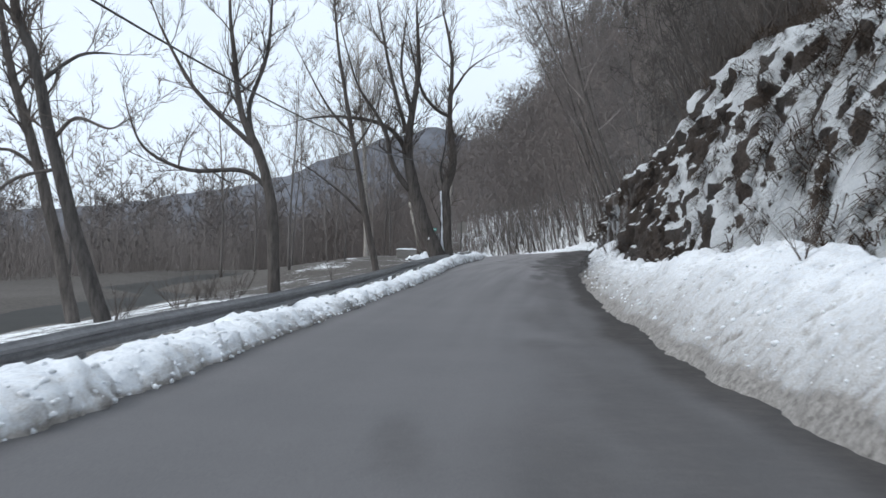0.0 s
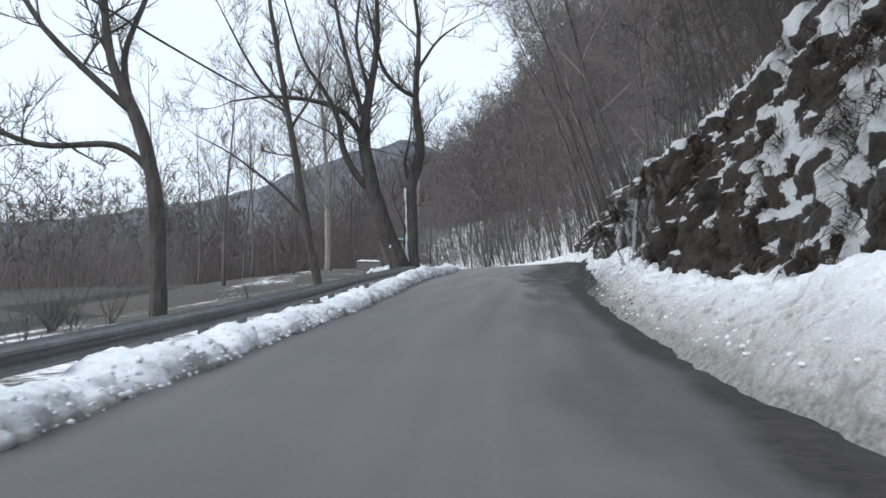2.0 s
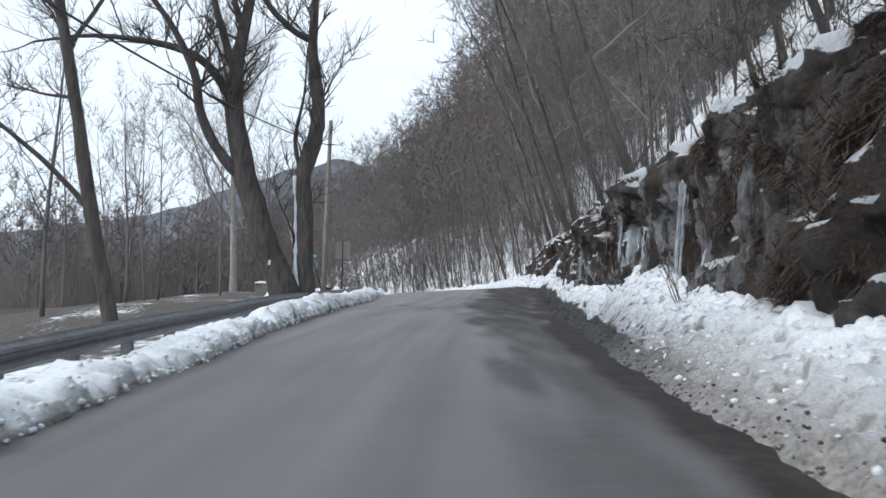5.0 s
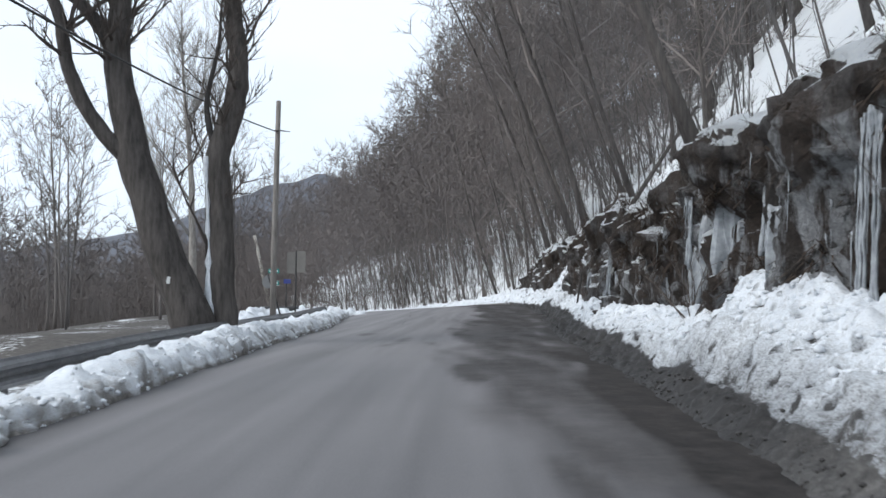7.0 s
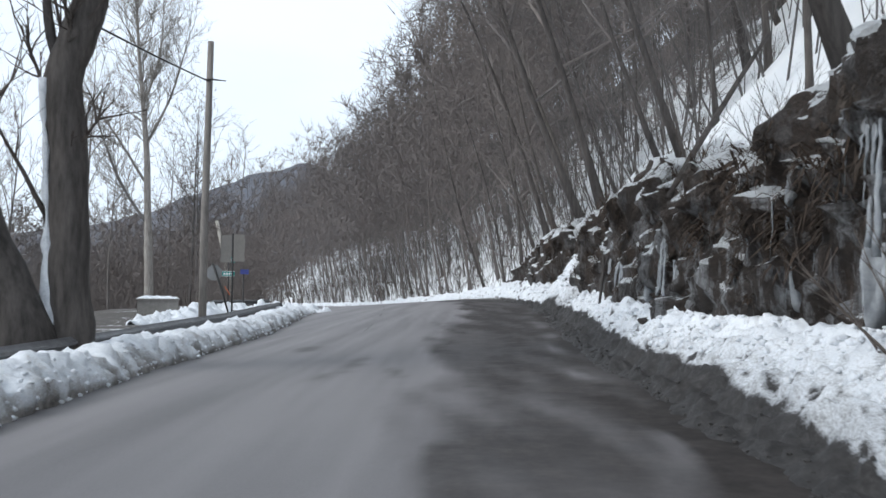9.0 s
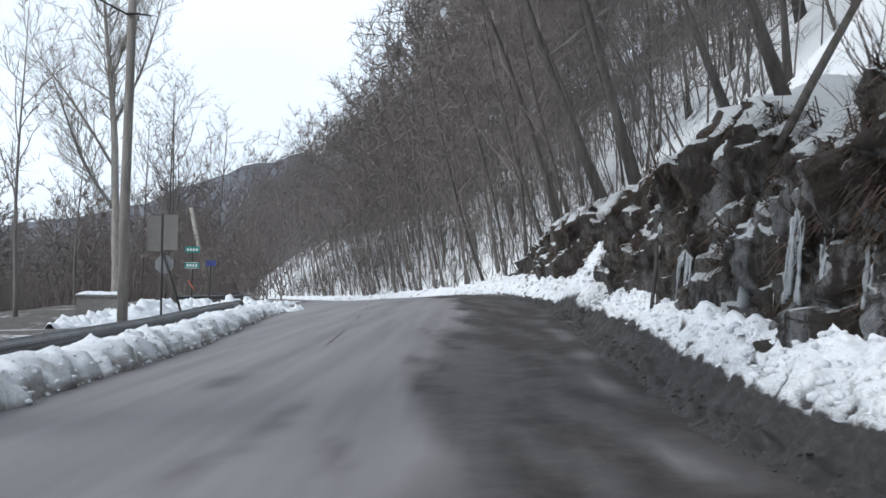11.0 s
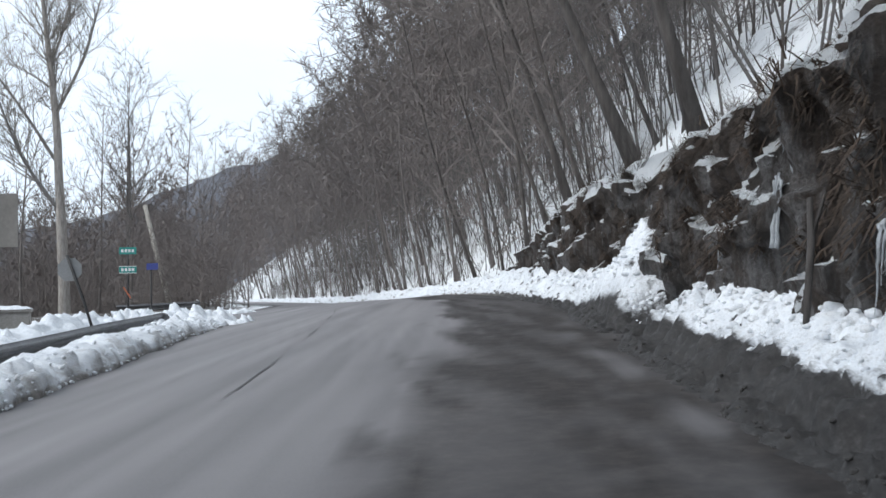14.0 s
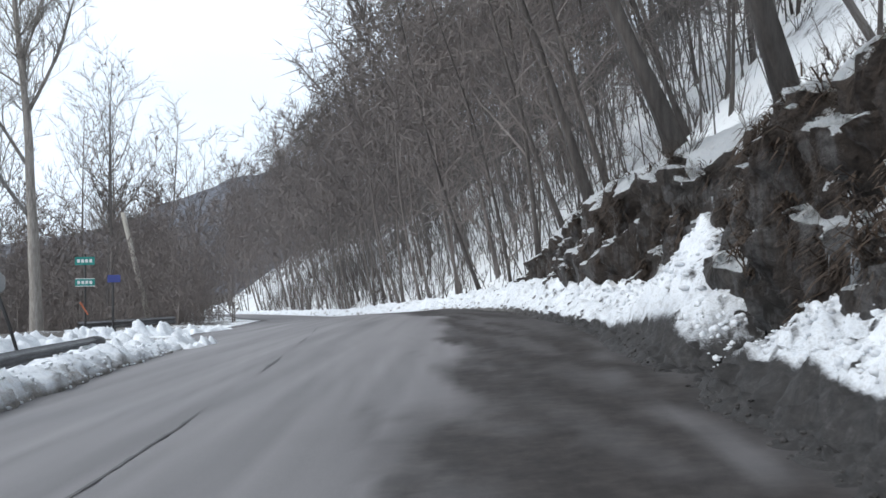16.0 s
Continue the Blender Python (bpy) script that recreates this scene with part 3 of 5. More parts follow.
# ---- trees: stems and bare branching crowns ----
def grow(seed, height, girth, lean=(0.0, 0.0), first=0.3, limbs=11, twigs=5, fine=9, spread=0.5, up=0.5, twig_r=0.012, sides=5, stem=None, limb_len=0.42):
    """Verts and faces of a stem, and of the bare crown on it. stem: given points of the trunk's line."""
    rnd = random.Random(seed)
    tv, tf, cv, cf = [], [], [], []
    if stem is None:
        n = 9
        pts, x, y = [], 0.0, 0.0
        bx, by = rnd.uniform(-1, 1), rnd.uniform(-1, 1)
        for i in range(n):
            u = i / (n - 1)
            pts.append(Vector((lean[0] * u * height + 0.03 * height * bx * math.sin(u * 5), lean[1] * u * height + 0.03 * height * by * math.sin(u * 4 + 1), u * height - 0.3 * (1 - u))))
    else:
        pts = [Vector(p) for p in stem]
        n = len(pts)
    radii = [girth * (1.12 if i == 0 else 1.0) * (1 - 0.9 * (i / (n - 1)) ** 1.15) for i in range(n)]
    tube(tv, tf, pts, radii, sides + 3)

    def spot(u):
        f = u * (n - 1)
        i = min(int(f), n - 2)
        return pts[i].lerp(pts[i + 1], f - i), radii[i] + (radii[i + 1] - radii[i]) * (f - i)

    def needle(a, b, r):
        d = (b - a).normalized()
        s = d.orthogonal().normalized() * r
        q = d.cross(s)
        k = len(cv)
        cv.extend((a + s, a - s * 0.5 + q * 0.87, a - s * 0.5 - q * 0.87, b))
        cf.extend(((k, k + 1, k + 3), (k + 1, k + 2, k + 3), (k + 2, k, k + 3)))

    def branch(at, d, length, r, level):
        m = 5
        line, p, dd = [at], at.copy(), d.copy()
        for i in range(m):
            dd = (dd + Vector((rnd.uniform(-1, 1), rnd.uniform(-1, 1), rnd.uniform(-0.6, 1.0) * up)) * 0.26).normalized()
            p = p + dd * (length / m)
            line.append(p.copy())
        rr = [r * (1 - 0.85 * i / m) for i in range(m + 1)]
        tube(cv, cf, line, rr, 4 if level == 0 else 3, cap=False)
        if level == 0:
            for _ in range(twigs):
                f = rnd.uniform(0.2, 1.0) * m
                i = min(int(f), m - 1)
                q = line[i].lerp(line[i + 1], f - i)
                side = Vector((rnd.uniform(-1, 1), rnd.uniform(-1, 1), rnd.uniform(-0.4, 1))).normalized()
                branch(q, ((line[i + 1] - line[i]).normalized() * 0.7 + side * 0.8).normalized(), length * rnd.uniform(0.3, 0.55), max(rr[i] * 0.5, twig_r), 1)
        else:
            for _ in range(fine):
                f = rnd.uniform(0.1, 1.0) * m
                i = min(int(f), m - 1)
                q = line[i].lerp(line[i + 1], f - i)
                side = Vector((rnd.uniform(-1, 1), rnd.uniform(-1, 1), rnd.uniform(-0.5, 1))).normalized()
                e = q + ((line[i + 1] - line[i]).normalized() * 0.8 + side).normalized() * length * rnd.uniform(0.25, 0.6)
                needle(q, e, twig_r)

    for i in range(limbs):
        u = first + (1 - first) * (i + rnd.random()) / limbs
        at, r = spot(min(u, 0.99))
        a = rnd.uniform(0, 2 * math.pi)
        d = Vector((math.cos(a) * spread, math.sin(a) * spread, up + rnd.uniform(-0.1, 0.5))).normalized()
        branch(at, d, height * limb_len * (1.15 - 0.7 * u) * rnd.uniform(0.7, 1.2), r * 0.6, 0)
    return tv, tf, cv, cf


def brushy(seed, height, girth, lean, first, limbs, sprays, fine, twig_r, reach=0.26, sides=4):
    """Verts and faces of a stem and of a dense crown of short fine twigs, as bare woodland trees have."""
    rnd = random.Random(seed)
    tv, tf, cv, cf = [], [], [], []
    n = 10
    bx, by = rnd.uniform(-1, 1), rnd.uniform(-1, 1)
    pts = [Vector((lean[0] * height * u + 0.028 * height * bx * math.sin(u * 5), lean[1] * height * u + 0.028 * height * by * math.sin(u * 4 + 1), u * height - 0.3 * (1 - u))) for u in (i / (n - 1) for i in range(n))]
    radii = [girth * (1.3 if i == 0 else 1.0) * (1 - 0.94 * (i / (n - 1)) ** 0.62) for i in range(n)]
    tube(tv, tf, pts, radii, sides)

    def sliver(a, b, r):
        d = b - a
        s = Vector((rnd.uniform(-1, 1), rnd.uniform(-1, 1), rnd.uniform(-1, 1))).cross(d)
        if s.length < 1e-5:
            return
        s = s.normalized() * r
        k = len(cv)
        cv.extend((a + s, a - s, b))
        cf.append((k, k + 1, k + 2))

    for i in range(limbs):
        u = first + (0.98 - first) * (i + rnd.random()) / limbs
        f = u * (n - 1)
        k = min(int(f), n - 2)
        at, r = pts[k].lerp(pts[k + 1], f - k), radii[k]
        a = i * 2.4 + rnd.uniform(-0.6, 0.6)
        d = Vector((math.cos(a), math.sin(a), rnd.uniform(0.35, 1.3))).normalized()
        w = (u - first) / (1 - first)
        length = height * reach * (0.62 + 0.55 * math.sin(math.pi * min(1, w + 0.12))) * rnd.uniform(0.75, 1.2)
        line, p = [at], at.copy()
        for _ in range(4):
            d = (d + Vector((rnd.uniform(-1, 1), rnd.uniform(-1, 1), rnd.uniform(-0.3, 1.0))) * 0.24).normalized()
            p = p + d * length / 4
            line.append(p.copy())
        tube(cv, cf, line, [max(r * 0.5, twig_r) * (1 - 0.2 * q) for q in range(5)], 3, cap=False)
        for _ in range(sprays):
            g = rnd.uniform(0.35, 4.0)
            q = min(int(g), 3)
            o = line[q].lerp(line[q + 1], g - q)
            e = (Vector((rnd.gauss(0, 1), rnd.gauss(0, 1), rnd.gauss(0.5, 0.8))).normalized() + d * 0.5).normalized()
            L = length * rnd.uniform(0.25, 0.5)
            tip = o + e * L
            sliver(o, tip, twig_r * 1.5)
            for _ in range(fine):
                v = rnd.uniform(0.05, 1.0)
                h = (Vector((rnd.gauss(0, 1), rnd.gauss(0, 1), rnd.gauss(0.5, 0.9))).normalized() + e * 0.6).normalized()
                b = o + e * L * v
                sliver(b, b + h * L * rnd.uniform(0.25, 0.8), twig_r)
    return tv, tf, cv, cf


def tree(name, label, data, at, turn=0.0, bark=None, group="", twig=None):
    tv, tf, cv, cf = data
    t = new(name)
    t.location, t.rotation_euler = at, (0, 0, turn)
    mesh_object("trunk", tv, tf, bark or M_BARK, t)
    mesh_object("crown", cv, cf, twig or M_TWIG, t, smooth=False)
    return tagged(t, label, "tree", group)


FOREST = [brushy(100 + k, h, g, (lx, ly), fi, 17, 9, 14, 0.0115)
          for k, (h, g, lx, ly, fi) in enumerate([(17, 0.11, -0.3, 0.03, 0.16), (15, 0.09, -0.14, -0.08, 0.15), (18, 0.155, -0.34, 0.05, 0.2), (11, 0.06, -0.22, 0.1, 0.1), (17, 0.135, -0.45, -0.04, 0.2), (12, 0.055, -0.06, -0.06, 0.1)])]
FAR_FOREST = [brushy(200 + k, h, g, (lx, ly), 0.22, 14, 8, 7, 0.025, 0.26, 3)
              for k, (h, g, lx, ly) in enumerate([(18, 0.13, -0.2, 0.02), (16, 0.11, -0.15, -0.04), (19, 0.15, -0.2, 0.03), (14, 0.09, -0.12, 0.05), (18, 0.13, -0.24, -0.02), (15.5, 0.1, -0.06, 0.0)])]
# trees on the edge of the rock, each leaning out over the road
EDGE_TREES = [(12.3, 72.9, 3.4, 4, 1.2, 0.15), (12.95, 78.9, 3.6, 2, 1.25, 0.0), (13.45, 79.9, 4.0, 4, 1.0, -0.3), (13.7, 86.5, 4.0, 4, 1.15, 0.1), (13.1, 85.2, 4.1, 0, 0.8, 0.4), (11.9, 66.5, 4.4, 0, 0.9, -0.2), (11.3, 58.5, 5.0, 1, 0.9, 0.3), (13.9, 90.5, 3.2, 0, 0.9, 0.2), (9.3, 53.4, 4.4, 2, 1.0, 0.2), (11.0, 62.5, 4.0, 0, 0.9, 0.1)]
SLOPE_TREES = [(29.5, 7.5, 3, 0.75), (33, 5.6, 5, 0.6), (26.5, 9.5, 5, 0.8), (37, 6.5, 3, 0.7), (41, 4.6, 5, 0.7), (35.5, 9.0, 1, 0.6), (23, 12.5, 3, 0.8), (44, 3.6, 3, 0.6), (39, 3.4, 1, 0.45), (42.5, 6.2, 1, 0.7), (46, 5.0, 0, 0.7), (36, 4.6, 3, 0.45), (31, 9.5, 1, 0.7), (28, 11.5, 3, 0.7), (33.5, 12, 0, 0.8), (38, 10.5, 4, 0.75), (47, 2.9, 3, 0.5), (25, 15, 1, 0.8), (20, 14, 5, 0.7), (29, 16, 2, 0.8), (31.5, 3.2, 3, 0.42), (34, 3.4, 5, 0.4), (20, 6.5, 3, 0.5)]


def build_forest():
    rnd = random.Random(7)
    near = list(EDGE_TREES)
    for y, d, k, s in SLOPE_TREES:
        x = float(centre(y)) + float(toe(y)) + d
        near.append((x, y, hill_z(x, y) - 0.15, k, s, 0.3 * d))
    far, taken, protos = [], [(e[0], e[1]) for e in EDGE_TREES], [None] * 12
    for _ in range(14000):
        y = rnd.uniform(24, 300)
        d = (0.7 if y > 92 else 2.2) + 60 * rnd.random() ** 1.7
        if y < 48 and d < 5 + (48 - y) * 1.0:
            continue
        x = float(centre(y)) + float(toe(y)) + d / float(beyond(y))
        gap = (2.3 if d > 7 else 2.7) if y < 92 else 2.4 if y < 150 else 3.6
        gap += 0.045 * d
        if any((x - a) ** 2 + (y - b) ** 2 < gap * gap for a, b in taken):
            continue
        taken.append((x, y))
        k, s, turn = (rnd.randrange(6) if y < 88 else rnd.choice((0, 1, 3, 5))), rnd.uniform(0.75, 1.15), rnd.uniform(-0.5, 0.5)
        z = ground_z(x, y) - 0.15
        s *= float(np.interp(y, [55, 78, 108, 140, 180], [1.05, 1.27, 1.27, 1.22, 1.26]))
        (near if d < 16 and y < 104 and len(near) < 215 else far).append((x, y, z, k, s, turn))
        if len(taken) > 600:
            break
    for _ in range(75):
        y = rnd.uniform(34, 76)
        d = rnd.uniform(9, 34)
        x = float(centre(y)) + float(toe(y)) + d
        far.append((x, y, hill_z(x, y) - 0.15, rnd.randrange(6), rnd.uniform(0.7, 1.05), rnd.uniform(-0.5, 0.5)))
    for x, y, z, k, s, turn in near:
        x = max(x, float(centre(y)) + float(toe(y)) + 1.3)
        z = top_z(x, y) - 0.25
        m = pose(x, y, z, 0, 0, math.degrees(turn)) @ Matrix.Diagonal((s, s, s, 1))
        # trees before y 52 have dimness painted into bark and twigs
        dimmed = y < 52
        slot = k + 6 * dimmed
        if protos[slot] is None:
            label = "close-grown bare tree above the rock, dimness painted in" if dimmed else "bare leaning hillside tree standing in snow"
            protos[slot] = tree("tree", label, FOREST[k], (0, 0, 0), group="hillside trees", bark=M_BARK if dimmed else M_HAZED_HILL_BARK, twig=M_DIMMED_TWIG if dimmed else M_HAZED_HILL_TWIG)
            protos[slot].matrix_basis = m
        else:
            copy_thing(protos[slot], m).matrix_basis = m
    # tone split by distance: haze coloured into the far woods, dimness into the first
    planted("far_woods", FAR_FOREST, [q for q in far if q[1] > 88], "dense bare winter woods covering the far hillside", M_HAZED_FOREST_TWIG)
    planted("hill_woods", FAR_FOREST, [q for q in far if 56 < q[1] <= 88], "dense grey-brown bare woods on the hill above the rock", M_HAZED_HILL_TWIG)
    planted("hill_woods", FAR_FOREST, [q for q in far if q[1] <= 56], "dense woods high above the first rocks, dimness painted in", M_DIMMED_TWIG)


def planted(name, kinds, spots, label, mat=None):
    """Many trees in one mesh: spots are x, y, z, kind, size and turn."""
    cache = [(np.array([tuple(v) for v in a[0] + a[2]]), list(a[1]) + [tuple(i + len(a[0]) for i in f) for f in a[3]]) for a in kinds]
    loops = [(np.array([len(f) for f in fc]), np.concatenate([np.array(f) for f in fc])) for _, fc in cache]
    vs, lens, idx, base = [], [], [], 0
    for x, y, z, k, s, turn in spots:
        v = cache[k][0] * s
        c_, s_ = math.cos(turn), math.sin(turn)
        vs.append(np.stack([v[:, 0] * c_ - v[:, 1] * s_ + x, v[:, 0] * s_ + v[:, 1] * c_ + y, v[:, 2] + z], 1))
        lens.append(loops[k][0])
        idx.append(loops[k][1] + base)
        base += len(v)
    stuff(name, vs, lens, idx, mat or M_TWIG, label)


def stuff(name, vs, lens, idx, mat, label, category="woods"):
    v, l, i = np.concatenate(vs), np.concatenate(lens), np.concatenate(idx)
    me = bpy.data.meshes.new(name)
    me.vertices.add(len(v))
    me.vertices.foreach_set("co", v.astype(np.float32).ravel())
    me.loops.add(len(i))
    me.loops.foreach_set("vertex_index", i.astype(np.int32))
    me.polygons.add(len(l))
    me.polygons.foreach_set("loop_start", np.concatenate([[0], np.cumsum(l)[:-1]]).astype(np.int32))
    me.update(calc_edges=True)
    me.materials.append(mat)
    return tagged(new(name, me), label, category, kind="stuff")


build_forest()

# ---- far hills ----
def build_far(name, label, x0, x1, y, peak, base, seed, shape):
    n, rows = 60, 14
    verts = []
    for a in range(rows):
        u = a / (rows - 1)
        for b in range(n):
            w = b / (n - 1)
            h = float(np.interp(w, *shape)) * peak
            x = x0 + (x1 - x0) * w
            verts.append((x + 18 * wave(x, a * 30, 90, seed), y - (1 - u) * peak * 2.2, base + h * u ** 0.8 * (1 + 0.05 * wave(x, a * 20, 40, seed)) + (2.5 * wave(x, 0, 9, seed) if a == rows - 1 else 0)))
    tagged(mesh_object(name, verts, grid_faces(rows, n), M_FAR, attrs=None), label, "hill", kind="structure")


WOODS = [brushy(300 + k, h, 0.1, (0, 0), 0.06, 12, 7, 6, 0.035, 0.26, 3) for k, h in enumerate((12, 10, 7.5, 13))]
BEND_WOODS = [brushy(320 + k, h, 0.09, (0, 0), 0.06, 13, 8, 6, 0.026, 0.26, 3) for k, h in enumerate((13, 11.5, 8.5, 14))]


def build_left_woods():
    rnd = random.Random(5)
    spots = []
    for _ in range(285):
        y = rnd.uniform(30, 330)
        o = -43 - 40 * rnd.random() ** 1.8
        x = float(centre(y)) + o - 0.25 * max(0, y - 200)
        spots.append((x, y, left_z(x, min(y, 299)) - 0.2, rnd.randrange(4), rnd.uniform(0.75, 1.2), rnd.uniform(0, 6.3)))
    near_river, spots = spots, []
    for _ in range(160):
        y = rnd.uniform(128, 250)
        x = float(centre(y)) + float(left_edge(y)) - 6 - 40 * rnd.random() ** 1.3
        spots.append((x, y, left_z(x, y) - 0.2, rnd.randrange(4), rnd.uniform(0.6, 0.95), rnd.uniform(0, 6.3)))
    for _ in range(45):
        y = rnd.uniform(134, 190)
        x = rnd.uniform(-17, -3) - 0.1 * (y - 134)
        spots.append((x, y, left_z(x, y) - 0.2, rnd.randrange(4), rnd.uniform(0.8, 1.05), rnd.uniform(0, 6.3)))
    for _ in range(85):
        y = rnd.uniform(112, 165)
        x = float(centre(y)) + float(left_edge(y)) - 1.6 - 7 * rnd.random()
        spots.append((x, y, left_z(x, y) - 0.2, rnd.randrange(4), rnd.uniform(0.25, 0.62), rnd.uniform(0, 6.3)))
    for _ in range(36):
        y = rnd.uniform(302, 345)
        x = rnd.uniform(-50, 6)
        spots.append((x, y, ground_z(x, 299) - 0.3, rnd.randrange(4), rnd.uniform(0.7, 1.0), rnd.uniform(0, 6.3)))
    planted("junction_woods", BEND_WOODS, spots, "dense brown bare woods beyond the road junction", M_HAZED_FOREST_TWIG)
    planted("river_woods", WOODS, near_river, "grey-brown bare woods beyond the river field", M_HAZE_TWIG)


build_left_woods()

build_far("backdrop", "distant wooded mountain with thin snow, blue-grey haze in its colour", -785, 415, 1800, 205, -5, 3.3, ([0, 0.154, 0.35, 0.446, 0.496, 0.571, 0.646, 1], [0.25, 0.3, 0.49, 0.63, 0.76, 0.95, 1.0, 0.6]))


# ---- guardrails ----
def w_beam(points, depth=0.08, height=0.31):
    """A corrugated steel beam swept along points (its top edge); its front looks to the right of the way."""
    prof = [(0.0, 0.0), (0.012, -0.012), (0.03, -0.03), (depth, -0.06), (depth, -0.095), (0.03, -0.13), (0.022, -0.155), (0.03, -0.18), (depth, -0.215), (depth, -0.25), (0.03, -0.28), (0.012, -0.298), (0.0, -height)]
    back = [(d - 0.006, z) for d, z in reversed(prof)]
    ring = prof + back
    verts, faces = [], []
    n = len(ring)
    for i, p in enumerate(points):
        d = Vector(points[min(i + 1, len(points) - 1)]) - Vector(points[max(i - 1, 0)])
        side = Vector((d.y, -d.x, 0)).normalized()
        for a, z in ring:
            verts.append(Vector(p) + side * a + Vector((0, 0, z)))
    for i in range(len(points) - 1):
        for k in range(n):
            a, b = i * n + k, i * n + (k + 1) % n
            faces.append((a, b, b + n, a + n))
    return verts, faces


def rail_place(y):
    """Top edge of the long guardrail."""
    o = float(np.interp(y, [-12, 12, 24, 34, 42, 50, 60, 70, 78, 83.2], [-4.75, -4.6, -4.25, -4.25, -4.5, -4.8, -5.5, -6.4, -7.2, -7.7]))
    x = float(centre(y)) + o
    h = float(np.interp(y, [-12, 45, 60, 83], [0.42, 0.44, 0.5, 0.52]))
    return Vector((x, y, float(road_z(x, y)) + h + 0.015 * wave(0, y, 5, 2.0)))


def build_guardrail(name, label, points, ends):
    g = new(name)
    v, f = w_beam(points)
    mesh_object("beam", v, f, M_STEEL, g, smooth=False)
    run, post_mesh = 0.0, None
    for a, b in zip(points, points[1:]):
        run += (Vector(b) - Vector(a)).length
        if run < 1.9:
            continue
        run = 0.0
        d = (Vector(b) - Vector(a)).normalized()
        if post_mesh is None:
            p = part("post", box_bm(0.15, 0.12, 1.15, (-0.09, 0, -0.6), 0.012), M_STEEL, g)
            post_mesh = p.data
        else:
            p = new("post", post_mesh)
            p.parent = g
        p.matrix_local = Matrix.Translation(b) @ pose(0, 0, 0, 0, 0, math.degrees(math.atan2(-d.x, d.y)))
    if ends:
        verts, faces = [], []
        e = Vector(points[-1])
        tube(verts, faces, [e + Vector((-0.02, -0.15, -0.155)), e + Vector((0.02, 0.2, -0.165)), e + Vector((-0.12, 0.42, -0.17))], [0.17, 0.17, 0.15], 10)
        mesh_object("end_piece", verts, faces, M_STEEL, g)
    return tagged(g, label, "guardrail")


build_guardrail("guardrail", "weathered grey steel W-beam guardrail behind the snow bank", [tuple(rail_place(float(y))) for y in np.arange(-12, 83.3, 0.5)], True)
build_guardrail("guardrail", "short grey steel guardrail across the side road mouth", [(-2.2 + 0.42 * k - 0.012 * k * k, 103 + 0.55 * k, float(road_z(-1, 104)) + 0.42) for k in range(11)], False)


# ---- big bare trees along the river side ----
def stem_tree(name, label, stems, seed, bark=None, twigs=8, reach=2.4, twig_r=0.009, per_metre=1.6, fine=7, twig_mat=None):
    """A tree from its main lines: each stem is a list of (x, y, z, radius); the first is the trunk."""
    rnd = random.Random(seed)
    base = Vector(stems[0][0][:3])
    t = new(name)
    t.location = base
    cv, cf = [], []

    def smooth_line(st):
        pts = [Vector(p[:3]) - base for p in st]
        rad = [p[3] for p in st]
        out, rr = [], []
        for i in range(len(pts) - 1):
            p0, p1, p2, p3 = pts[max(i - 1, 0)], pts[i], pts[i + 1], pts[min(i + 2, len(pts) - 1)]
            for k in range(5):
                u = k / 5
                q = 0.5 * ((2 * p1) + (p2 - p0) * u + (2 * p0 - 5 * p1 + 4 * p2 - p3) * u * u + (3 * p1 - p0 - 3 * p2 + p3) * u ** 3)
                out.append(q + Vector((rnd.uniform(-1, 1), rnd.uniform(-1, 1), 0)) * rad[i] * 0.1)
                rr.append((rad[i] + (rad[i + 1] - rad[i]) * u) * rnd.uniform(0.96, 1.05))
        return out + [pts[-1]], rr + [rad[-1]]

    def twig(a, d, length, r, level):
        m = 5 if level < 2 else 4 - level // 3 * 2
        line, p, dd = [a], a.copy(), d.copy()
        for _ in range(m):
            dd = (dd + Vector((rnd.uniform(-1, 1), rnd.uniform(-1, 1), rnd.uniform(-0.7, 1.1))) * 0.24).normalized()
            p = p + dd * length / m
            line.append(p.copy())
        tube(cv, cf, line, [r * (1 - 0.8 * i / m) for i in range(m + 1)], 4 if r > 0.02 else 3, cap=False)
        if level < 3:
            for _ in range(fine if level < 2 else 4):
                f = rnd.uniform(0.15, 1) * m
                i = min(int(f), m - 1)
                q = line[i].lerp(line[i + 1], f - i)
                side = Vector((rnd.uniform(-1, 1), rnd.uniform(-1, 1), rnd.uniform(-0.4, 1.0))).normalized()
                twig(q, ((line[i + 1] - line[i]).normalized() * 0.9 + side * 0.8).normalized(), length * rnd.uniform(0.35, 0.6), max(twig_r, r * 0.45), level + 1)

    for n, st in enumerate(stems):
        line, rr = smooth_line(st)
        if n == 0:
            tv, tf = [], []
            tube(tv, tf, line, rr, 12)
            mesh_object("trunk", tv, tf, bark or M_BARK, t)
        else:
            lv, lf = [], []
            tube(lv, lf, line, rr, 9)
            mesh_object("limb", lv, lf, bark or M_BARK, t)
        total = sum((b - a).length for a, b in zip(line, line[1:]))
        for _ in range(int(total * per_metre)):
            i = rnd.randrange(len(line) // 3 if n else len(line) // 2, len(line) - 1)
            if n == 0 and (line[i].z < 2.5):
                continue
            side = Vector((rnd.uniform(-1, 1), rnd.uniform(-1, 1), rnd.uniform(-0.2, 1.0))).normalized()
            d = ((line[i + 1] - line[i]).normalized() * 0.7 + side).normalized()
            twig(line[i], d, reach * rnd.uniform(0.5, 1.2), min(rr[i] * 0.45, 0.05), 1)
        twig(line[-1], (line[-1] - line[-2]).normalized(), reach, rr[-1], 1)
    mesh_object("crown", cv, cf, twig_mat or M_DARK_TWIG, t, smooth=False)
    return tagged(t, label, "tree", "roadside trees")


